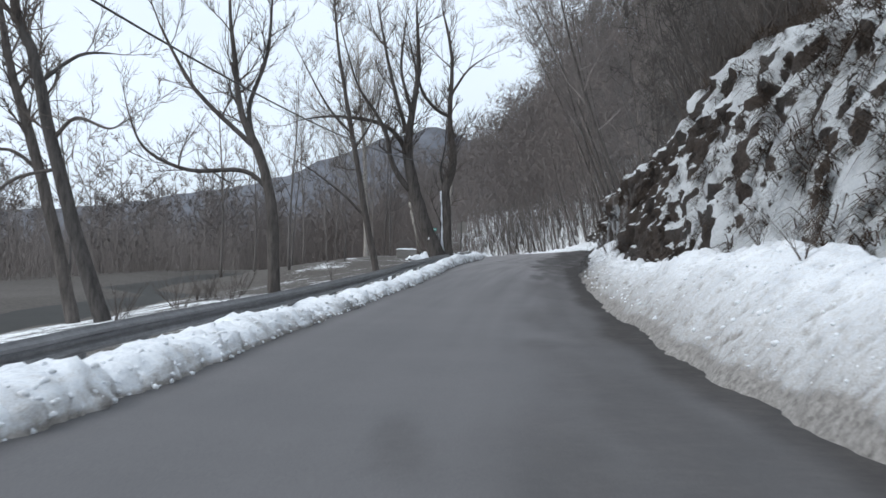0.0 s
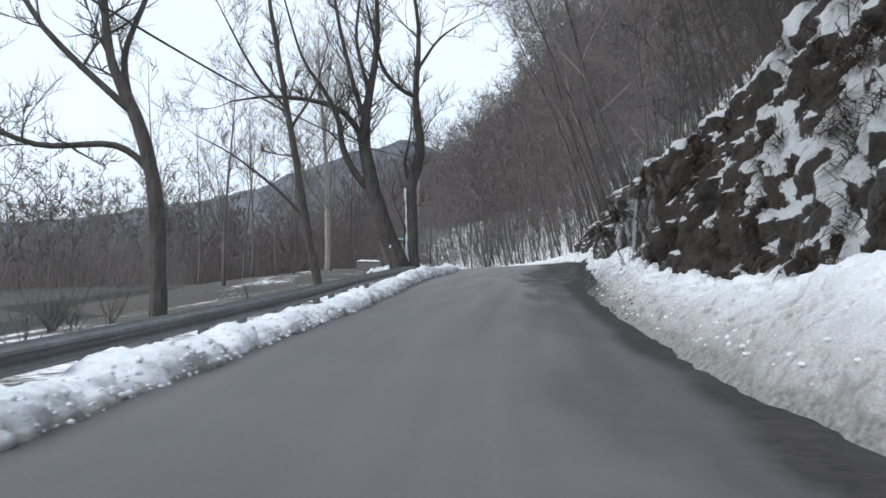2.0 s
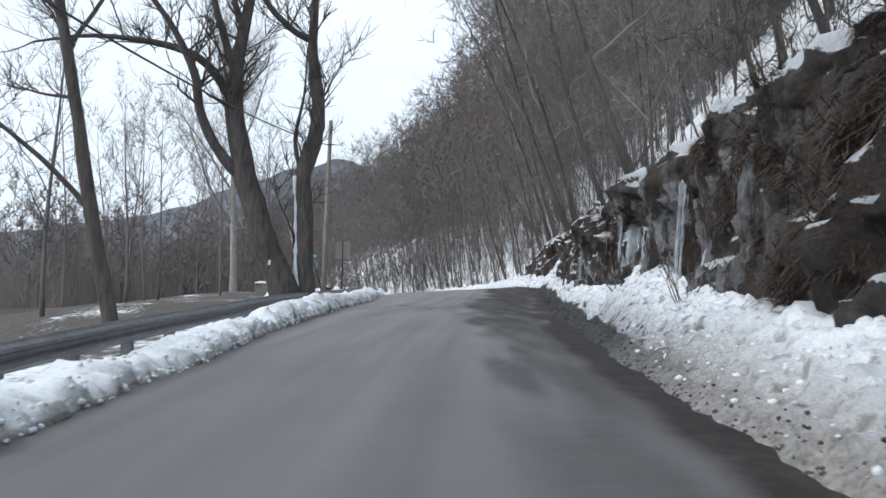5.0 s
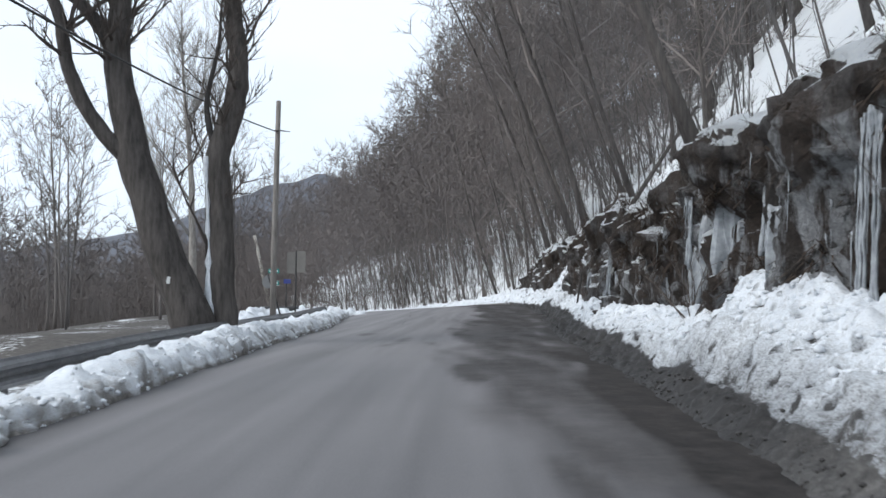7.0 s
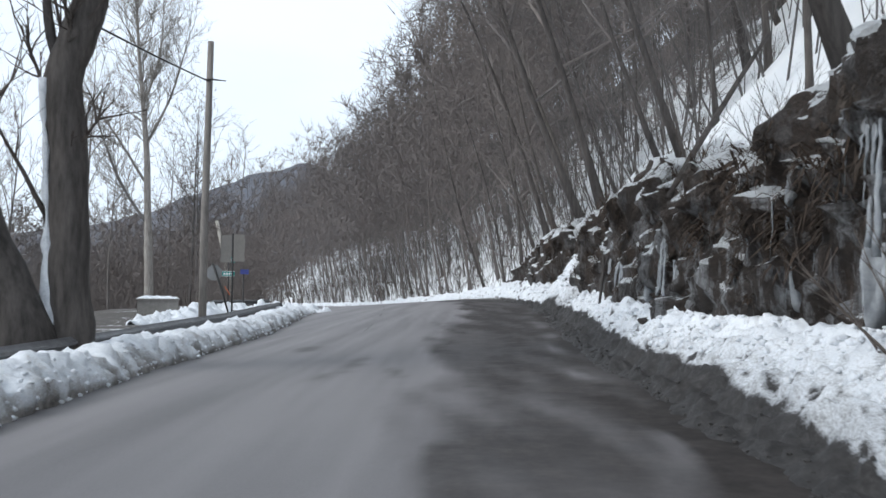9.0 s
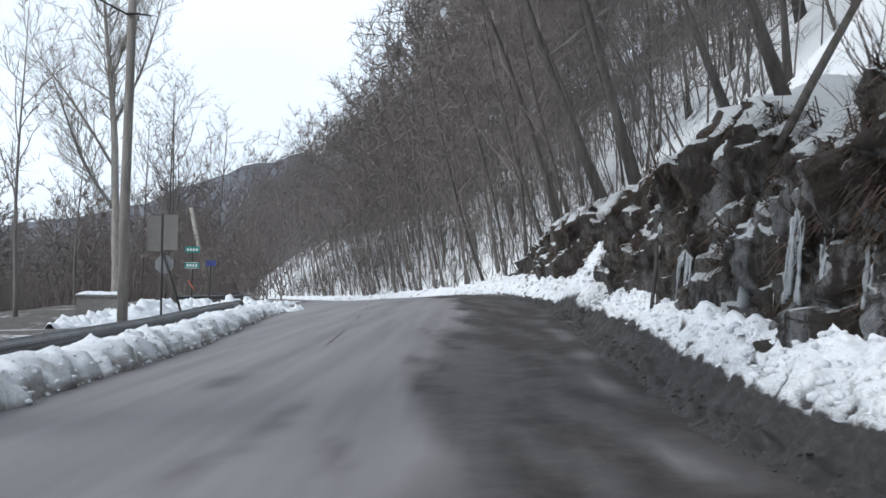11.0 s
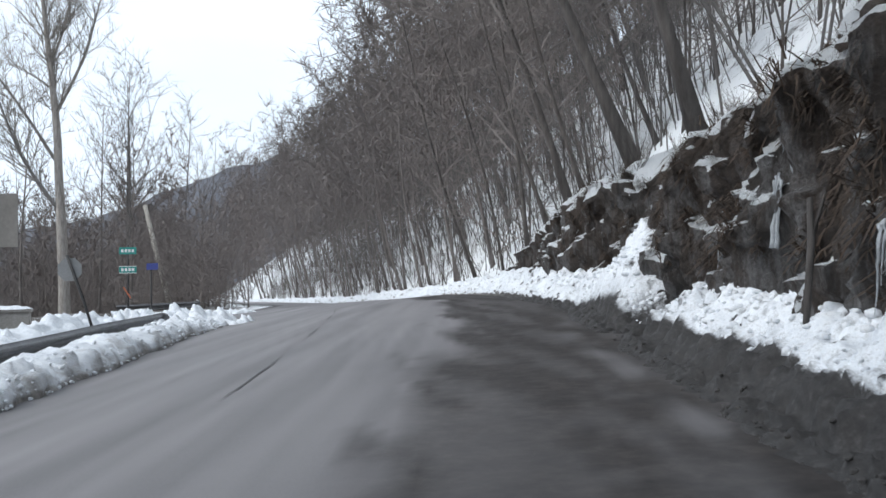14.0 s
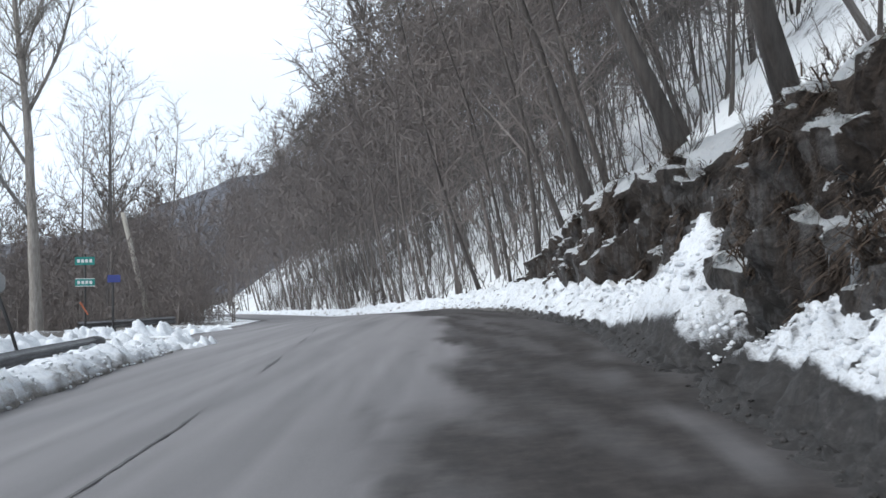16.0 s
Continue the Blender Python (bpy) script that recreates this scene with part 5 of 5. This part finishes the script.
for fall in ((44.2, 3.05, 1.15, 0.42, 13, 5), (47.6, 2.8, 1.9, 0.6, 12, 6), (51.3, 3.0, 1.8, 0.3, 6, 7), (57.7, 2.15, 1.3, 0.28, 9, 8), (58.7, 2.2, 1.4, 0.3, 9, 9), (63.9, 1.95, 1.0, 0.6, 12, 10), (67.8, 2.6, 1.8, 0.22, 5, 11)):
    frozen_fall(*fall)


# ---- brown grass and roots hanging on the rock ----
def build_tufts():
    rnd = random.Random(33)
    verts, faces = [], []
    for _ in range(1500):
        y = rnd.uniform(18, 94)
        u = FACE * rnd.choice((rnd.uniform(0.84, 1.0), rnd.uniform(0.3, 0.98)))
        if noise.noise(Vector((y * 0.5, u * 3, 50.0))) < -0.05:
            continue
        p = Vector(rock_point(y, u))
        for _ in range(17):
            d = Vector((rnd.uniform(-1.0, -0.1), rnd.uniform(-0.5, 0.5), rnd.uniform(-1.0, 0.5))).normalized()
            a = p + Vector((0.06, rnd.uniform(-0.12, 0.12), rnd.uniform(-0.1, 0.1)))
            mid = a + d * rnd.uniform(0.08, 0.2)
            b = mid + (d + Vector((0, 0, -0.9))).normalized() * rnd.uniform(0.08, 0.28)
            s = Vector((0, 0.007, 0))
            k = len(verts)
            verts.extend((a - s, a + s, mid + s * 0.8, mid - s * 0.8, b))
            faces.extend(((k, k + 1, k + 2, k + 3), (k + 3, k + 2, k + 4)))
    tagged(mesh_object("dead_grass", verts, faces, M_DEAD, smooth=False), "brown dead grass and roots hanging over the rock", "grass", kind="stuff")


M_DEAD = plain("dead_grass", (0.03, 0.022, 0.017), (0.095, 0.068, 0.047), 2.0, 0.9, 0.0)
build_tufts()


def build_clumps():
    """Rounded shaggy clumps of dead grass and leaf litter on the snowy slope and the rock."""
    rnd = random.Random(35)
    verts, faces = [], []
    spots = []
    for _ in range(620):
        y = 10 + 78 * rnd.random() ** 1.4
        u = FACE * rnd.uniform(0.12, 1.0) if y > 26 else rnd.uniform(0.1, 0.98)
        if noise.noise(Vector((y * 0.4, u * 2.5, 52.0))) < -0.1:
            continue
        spots.append((Vector(rock_point(y, u)), (0.12 + 0.42 * rnd.random() ** 1.5) * float(np.interp(y, [9, 16, 45, 60, 88], [0.6, 1.1, 1.1, 0.8, 0.55]))))
    for _ in range(170):
        y = rnd.uniform(54, 88)
        spots.append((Vector(rock_point(y, FACE * rnd.uniform(0.35, 1.0))), 0.13 + 0.3 * rnd.random() ** 1.3))
    for _ in range(130):
        y = rnd.uniform(12, 29)
        spots.append((Vector(rock_point(y, rnd.uniform(0.12, 0.98))), 0.25 + 0.45 * rnd.random() ** 1.5))
    for _ in range(260):
        y = rnd.uniform(9, 60)
        x = float(centre(y)) + float(toe(y)) + 2.2 + 10 * rnd.random() ** 1.5
        if noise.noise(Vector((y * 0.3, x * 0.3, 57.0))) < 0.0:
            continue
        spots.append((Vector((x, y, top_z(x, y))), rnd.uniform(0.1, 0.34)))
    for p, size in spots:
        for _ in range(int(28 + 100 * size)):
            d = Vector((rnd.gauss(-0.35, 0.6), rnd.gauss(0, 0.6), rnd.gauss(0.25, 0.6))).normalized()
            a = p + Vector((0.05, rnd.gauss(0, 0.5) * size, rnd.gauss(0, 0.35) * size))
            mid = a + d * size * rnd.uniform(0.3, 0.7)
            b = mid + (d + Vector((-0.2, 0, -1.1))).normalized() * size * rnd.uniform(0.3, 0.9)
            s = Vector((rnd.uniform(-0.5, 0.5), 1, 0)) * 0.0135
            k = len(verts)
            verts.extend((a - s, a + s, mid + s, mid - s, b))
            faces.extend(((k, k + 1, k + 2, k + 3), (k + 3, k + 2, k + 4)))
    tagged(mesh_object("grass_clumps", verts, faces, M_CLUMP, smooth=False), "dark brown shaggy dead grass clumps in the snow", "grass", kind="stuff")


M_CLUMP = plain("grass_clump", (0.024, 0.0165, 0.0125), (0.085, 0.058, 0.04), 3.0, 0.95, 0.0)
build_clumps()


# ---- clods of snow and grit fallen along both banks ----
def build_clods():
    rnd = random.Random(41)
    ball = bmesh.new()
    bmesh.ops.create_icosphere(ball, subdivisions=1, radius=1)
    unit = [v.co.copy() for v in ball.verts]
    tris = [tuple(v.index for v in f.verts) for f in ball.faces]
    ball.free()

    def scatter(name, label, spots, mat):
        verts, faces = [], []
        for p, r in spots:
            k = len(verts)
            sx, sy, sz = rnd.uniform(0.7, 1.3), rnd.uniform(0.7, 1.3), rnd.uniform(0.55, 0.95)
            for q in unit:
                j = 1 + 0.35 * noise.noise(q * 1.4 + p)
                verts.append(p + Vector((q.x * sx, q.y * sy, q.z * sz)) * r * j)
            faces.extend(tuple(i + k for i in t) for t in tris)
        me_dirt = [0.12 if mat is M_SNOW else 0.0] * len(verts)
        tagged(mesh_object(name, verts, faces, mat, smooth=mat is M_SNOW, attrs={"dirt_shade": me_dirt}), label, "snow" if mat is M_SNOW else "grit", kind="stuff")

    spots = []
    for _ in range(2000):
        y = 6 + 86 * rnd.random() ** 0.9
        p, _l = bank_point(y, rnd.uniform(0.5, 0.95) if y > 40 else rnd.uniform(0.1, 0.9))
        spots.append((p, 0.012 + 0.04 * rnd.random() ** 2))
    for _ in range(1300):
        y = rnd.uniform(40, 84)
        p, _l = bank_point(y, rnd.uniform(0.5, 0.95))
        spots.append((p, 0.02 + 0.05 * rnd.random() ** 2))
    for _ in range(1600):
        y = rnd.uniform(4, 84)
        p, _l = left_bank_point(y, *LEFT_PROFILE[rnd.choice((1, 2, 3, 4, 5, 6, 7))])
        spots.append((p, rnd.uniform(0.012, 0.045)))
    scatter("snow_clod", "loose clods of ploughed snow on the banks", spots, M_SNOW)
    spots = []
    for _ in range(1500):
        y = rnd.uniform(30, 90)
        p, _l = bank_point(y, abs(rnd.gauss(0, 0.12)))
        spots.append((p, rnd.uniform(0.008, 0.03)))
    scatter("slush_grit", "dark gritty slush lumps along the road edge", spots, M_GRIT)


M_GRIT = plain("grit", (0.02, 0.0185, 0.0175), (0.08, 0.074, 0.07), 9.0, 0.7, 0.3)
build_clods()


# ---- shrubs, saplings and brush ----
def shrub(name, label, at, height, stems, seed, mat, spread=0.5, group=""):
    rnd = random.Random(seed)
    verts, faces = [], []
    for _ in range(stems):
        d = Vector((rnd.uniform(-1, 1) * spread, rnd.uniform(-1, 1) * spread, 1)).normalized()
        line, p = [Vector((rnd.uniform(-0.1, 0.1), rnd.uniform(-0.1, 0.1), -0.1))], Vector((0, 0, 0))
        L = height * rnd.uniform(0.5, 1.1)
        for k in range(5):
            d = (d + Vector((rnd.uniform(-1, 1), rnd.uniform(-1, 1), rnd.uniform(-0.6, 0.4))) * 0.16).normalized()
            p = line[-1] + d * L / 5
            line.append(p)
            if k > 0:
                for _ in range(2):
                    e = (d + Vector((rnd.uniform(-1, 1), rnd.uniform(-1, 1), rnd.uniform(-0.3, 0.9))) * 0.8).normalized()
                    tube(verts, faces, [p, p + e * L * 0.12, p + e * L * rnd.uniform(0.2, 0.34) + Vector((0, 0, 0.02))], [0.006, 0.004, 0.002], 3, cap=False)
        tube(verts, faces, line, [0.014 * (1 - 0.13 * k) for k in range(6)], 4, cap=False)
    o = mesh_object(name, verts, faces, mat, smooth=False)
    o.location = at
    return tagged(o, label, "shrub", group)


def build_brush():
    rnd = random.Random(55)
    first = [None] * 3
    spots = []
    for _ in range(42):
        y = rnd.uniform(17, 46)
        d = rnd.uniform(2.8, 12.0)
        x = float(centre(y)) + float(toe(y)) + d
        spots.append((x, y, top_z(x, y), rnd.uniform(0.7, 1.5)))
    for _ in range(16):
        y = rnd.uniform(46, 96)
        d = rnd.uniform(2.2, 6.0)
        x = float(centre(y)) + float(toe(y)) + d
        spots.append((x, y, top_z(x, y), rnd.uniform(0.5, 1.0)))
    for y, u, s in ((13.2, 0.72, 0.5), (16.5, 0.85, 0.4), (41.5, 0.7, 0.9), (50.5, 0.8, 0.8)):
        spots.append((*bank_point(y, u)[0], s))
    for _ in range(12):
        y = rnd.uniform(24, 40)
        x = float(centre(y)) + float(left_edge(y)) - rnd.uniform(3.5, 8.5)
        spots.append((x, y, left_z(x, y), rnd.uniform(0.4, 0.8)))
    for _ in range(26):
        y = rnd.uniform(24, 36)
        x = float(centre(y)) + float(toe(y)) + rnd.uniform(1.9, 4.2)
        spots.append((x, y, top_z(x, y), rnd.uniform(1.4, 2.1)))
    for _ in range(18):
        y = rnd.uniform(21, 40)
        x = float(centre(y)) + float(toe(y)) + rnd.uniform(2.0, 4.6)
        spots.append((x, y, top_z(x, y), rnd.uniform(0.8, 1.5)))
    for _ in range(26):
        y = rnd.uniform(43, 90)
        p = rock_point(y, FACE + rnd.uniform(-0.03, 0.08))
        spots.append((*p, rnd.uniform(0.3, 0.6)))
    for n, (x, y, z, s) in enumerate(spots):
        k = n % 3
        m = pose(x, y, z, 0, 0, rnd.uniform(0, 360)) @ Matrix.Diagonal((s, s, s, 1))
        if first[k] is None:
            first[k] = shrub("shrub", "thin bare brush growing out of the snow", (0, 0, 0), 1.5, 7 + 2 * k, 60 + k, M_DARK_TWIG, 0.7, "brush on the slope")
            first[k].matrix_basis = m
        else:
            copy_thing(first[k], m).matrix_basis = m


build_brush()


# brush lightened like the river woods, distance haze put into its colour
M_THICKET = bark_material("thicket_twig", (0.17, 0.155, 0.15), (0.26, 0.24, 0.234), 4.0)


def build_thicket():
    """Low tangled brush at the foot of the river woods and round the bend."""
    rnd = random.Random(71)
    verts, faces = [], []
    for n in range(21000):
        y = rnd.uniform(25, 300)
        x = float(centre(y)) - 40 - 22 * rnd.random() - 0.25 * max(0, y - 200)
        z, tall = left_z(x, min(y, 299)), 8.5 * rnd.random() ** 1.3 + 1.5
        a = Vector((x, y, z - 0.1))
        b = a + Vector((rnd.uniform(-0.9, 0.9), rnd.uniform(-0.9, 0.9), rnd.uniform(0.4, 1.0) * tall))
        s = Vector((0.022, 0, 0))
        k = len(verts)
        mid = a.lerp(b, 0.55) + Vector((rnd.uniform(-0.4, 0.4), rnd.uniform(-0.4, 0.4), 0))
        verts.extend((a - s, a + s, mid + s * 0.7, mid - s * 0.7, b, mid + Vector((rnd.uniform(-0.9, 0.9), rnd.uniform(-0.9, 0.9), rnd.uniform(0.5, 1.4)))))
        faces.extend(((k, k + 1, k + 2, k + 3), (k + 3, k + 2, k + 4), (k + 3, k + 2, k + 5)))
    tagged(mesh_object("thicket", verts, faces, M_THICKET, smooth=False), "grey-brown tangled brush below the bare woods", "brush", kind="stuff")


build_thicket()


def build_understory():
    """Fine dark brush under the junction woods and along the foot of the far hill."""
    rnd = random.Random(73)
    left, right = ([], []), ([], [])
    for n in range(6600):
        verts, faces = left if n % 7 < 4 else right
        if n % 7 < 4:
            y = rnd.uniform(127, 230)
            x = float(centre(y)) + float(left_edge(y)) - 4.5 - 38 * rnd.random()
            tall = 0.8 + 4.5 * rnd.random() ** 1.6
        else:
            y = rnd.uniform(100, 240)
            x = float(centre(y)) + float(toe(y)) + 0.8 + 10 * rnd.random() ** 1.4
            tall = 0.5 + 3.2 * rnd.random() ** 1.5
        p = Vector((x, y, ground_z(x, y) - 0.1))
        r = 0.01 + 0.004 * tall
        top = p + Vector((rnd.uniform(-0.35, 0.25) * tall, rnd.uniform(-0.3, 0.3) * tall, tall))
        mid = p.lerp(top, 0.5) + Vector((rnd.uniform(-0.1, 0.1), rnd.uniform(-0.1, 0.1), 0)) * tall
        tube(verts, faces, [p, mid, top], [r, r * 0.7, r * 0.3], 3, cap=False)
        for _ in range(7):
            u = rnd.uniform(0.2, 1.0)
            a = p.lerp(mid, u * 2) if u < 0.5 else mid.lerp(top, u * 2 - 1)
            e = a + Vector((rnd.uniform(-1, 1), rnd.uniform(-1, 1), rnd.uniform(0.0, 1.2))) * tall * 0.26
            side = Vector((rnd.uniform(-1, 1), rnd.uniform(-1, 1), 0)).normalized() * 0.016
            k = len(verts)
            verts.extend((a - side, a + side, e))
            faces.append((k, k + 1, k + 2))
    tagged(mesh_object("understory", *left, M_HAZED_FOREST_TWIG, smooth=False), "fine grey-brown brush under bare roadside woods", "brush", kind="stuff")
    tagged(mesh_object("brush", *right, M_DARK_TWIG, smooth=False), "thin dark brush along the snowy foot of the hill", "brush", kind="stuff")


build_understory()


# ---- ploughed snow heaped round the junction ----
def snow_ridge(label, line, width, seed):
    """A lumpy ridge of heaped snow: line of x, y, height."""
    n, m = 120, 21
    verts, dirt_shade = [], []
    share = [k / (len(line) - 1) for k in range(len(line))]
    for a in range(n):
        u = a / (n - 1)
        x, y, h = (float(np.interp(u, share, [q[c] for q in line])) for c in range(3))
        x2, y2 = (float(np.interp(min(1, u + 0.02), share, [q[c] for q in line])) for c in range(2))
        x1, y1 = (float(np.interp(max(0, u - 0.02), share, [q[c] for q in line])) for c in range(2))
        side = Vector((y2 - y1, x1 - x2, 0)).normalized()
        wide = width * (0.8 + 0.5 * wave(x, y, 1.2, seed)) * (0.35 + 0.65 * min(1, 6 * u, 6 * (1 - u)))
        for b in range(m):
            v = b / (m - 1) * 2 - 1
            p = Vector((x, y, 0)) + side * v * wide * 0.5
            puff = clod(p.x, p.y, 0, seed)
            rise = max(0.0, 1 - abs(v) ** 1.7)
            z = ground_z(p.x, p.y) - 0.04 + h * rise * (0.5 + 0.8 * abs(wave(p.x, p.y, 1.7, seed)) + 0.45 * wave(p.x, p.y, 0.6, seed + 2)) + (puff - 0.15) * 0.75 * rise ** 0.5
            verts.append((p.x - 0.2 * puff * rise, p.y, z))
            dirt_shade.append(0.35 if abs(v) > 0.9 else 0.08)
    tagged(mesh_object("snow_pile", verts, grid_faces(n, m), M_SNOW, attrs={"dirt_shade": dirt_shade}), label, "snow pile", kind="structure")


snow_ridge("lumpy heap of ploughed snow behind the guardrail", [(-2.4, 78.5, 0.2), (-1.8, 83, 0.33), (-1.0, 89, 0.42), (-0.6, 95, 0.4)], 1.9, 4.0)
snow_ridge("low ploughed snow ridge across the side road mouth", [(-1.2, 96.5, 0.45), (0.4, 97.2, 0.4), (2.0, 98.3, 0.34), (3.8, 99.8, 0.12)], 1.7, 7.0)
snow_ridge("heap of dirty snow at the guardrail end", [(1.6, 80.5, 0.3), (2.6, 83.5, 0.5), (3.4, 85.6, 0.35), (4.2, 87.0, 0.1)], 1.5, 9.0)


def build_log():
    verts, faces = [], []
    tube(verts, faces, [(9.95, 60.9, 3.15), (10.55, 61.3, 4.0), (11.75, 62.2, 5.5), (12.7, 62.8, 6.7)], [0.06, 0.057, 0.05, 0.04], 8)
    tagged(mesh_object("fallen_log", verts, faces, M_BARK), "dead trunk leaning down over the snowy rock edge", "log")


build_log()


def build_branch():
    verts, faces = [], []
    tube(verts, faces, [(9.9, 65.22, 1.05), (9.95, 65.25, 1.4), (10.02, 65.3, 1.9), (10.04, 65.35, 2.25)], [0.028, 0.033, 0.036, 0.024], 7)
    tube(verts, faces, [(10.02, 65.3, 1.9), (10.16, 65.3, 2.3)], [0.025, 0.012], 5)
    tagged(mesh_object("branch", verts, faces, M_BARK), "dark broken branch propped against the icy rock", "branch")


build_branch()


# ---- saplings between the hillside trees ----
def build_saplings():
    rnd = random.Random(91)
    verts, faces = [], []
    for _ in range(1250):
        y = 50 + 130 * rnd.random() ** 1.2
        dd = 2.0 + 24 * rnd.random() ** 1.4
        if y < 88 and dd < 8 and rnd.random() < 0.65:
            continue
        x = float(centre(y)) + float(toe(y)) + dd
        p = Vector((x, y, top_z(x, y) - 0.1))
        h = rnd.uniform(2.5, 8.5)
        way = Vector((rnd.uniform(-0.45, 0.1), rnd.uniform(-0.16, 0.16), 1)).normalized()
        bend = Vector((rnd.uniform(-0.15, 0.15), rnd.uniform(-0.15, 0.15), 0)) * h
        line = [p, p + way * h * 0.5 + bend * 0.5, p + way * h + bend * 0.3]
        r = 0.006 + 0.0036 * h
        tube(verts, faces, line, [r, r * 0.7, r * 0.25], 4, cap=False)
        for _ in range(int(4 + 1.6 * h)):
            u = rnd.uniform(0.3, 1.0)
            a = line[0].lerp(line[1], u * 2) if u < 0.5 else line[1].lerp(line[2], u * 2 - 1)
            d = (way * 0.7 + Vector((rnd.uniform(-1, 1), rnd.uniform(-1, 1), rnd.uniform(-0.3, 0.7)))).normalized()
            long = h * rnd.uniform(0.12, 0.3)
            for q in range(5):
                o = a + d * long * (0.0 if q == 0 else rnd.uniform(0.2, 0.9))
                e = (d if q == 0 else (d + Vector((rnd.uniform(-1, 1), rnd.uniform(-1, 1), rnd.uniform(-0.5, 1))) * 0.9).normalized()) * long * (1 if q == 0 else rnd.uniform(0.3, 0.7))
                s = Vector((rnd.uniform(-1, 1), rnd.uniform(-1, 1), rnd.uniform(-1, 1))).cross(e).normalized() * (0.013 if q == 0 else 0.008)
                k = len(verts)
                verts.extend((o + s, o - s, o + e))
                faces.append((k, k + 1, k + 2))
    tagged(mesh_object("saplings", verts, faces, M_TWIG, smooth=False), "thin bare saplings growing through the hillside snow", "saplings", kind="stuff")


build_saplings()


# ---- small white marker on the forked maple ----
def build_marker():
    m = part("tree_marker", box_bm(0.07, 0.03, 0.15, (0, 0, 0), 0.008), M_WHITE)
    m.matrix_basis = pose(-0.7, 56.98, 1.62, 0, 8, 0)
    tagged(m, "small white marker plate nailed to the maple trunk", "marker")


build_marker()
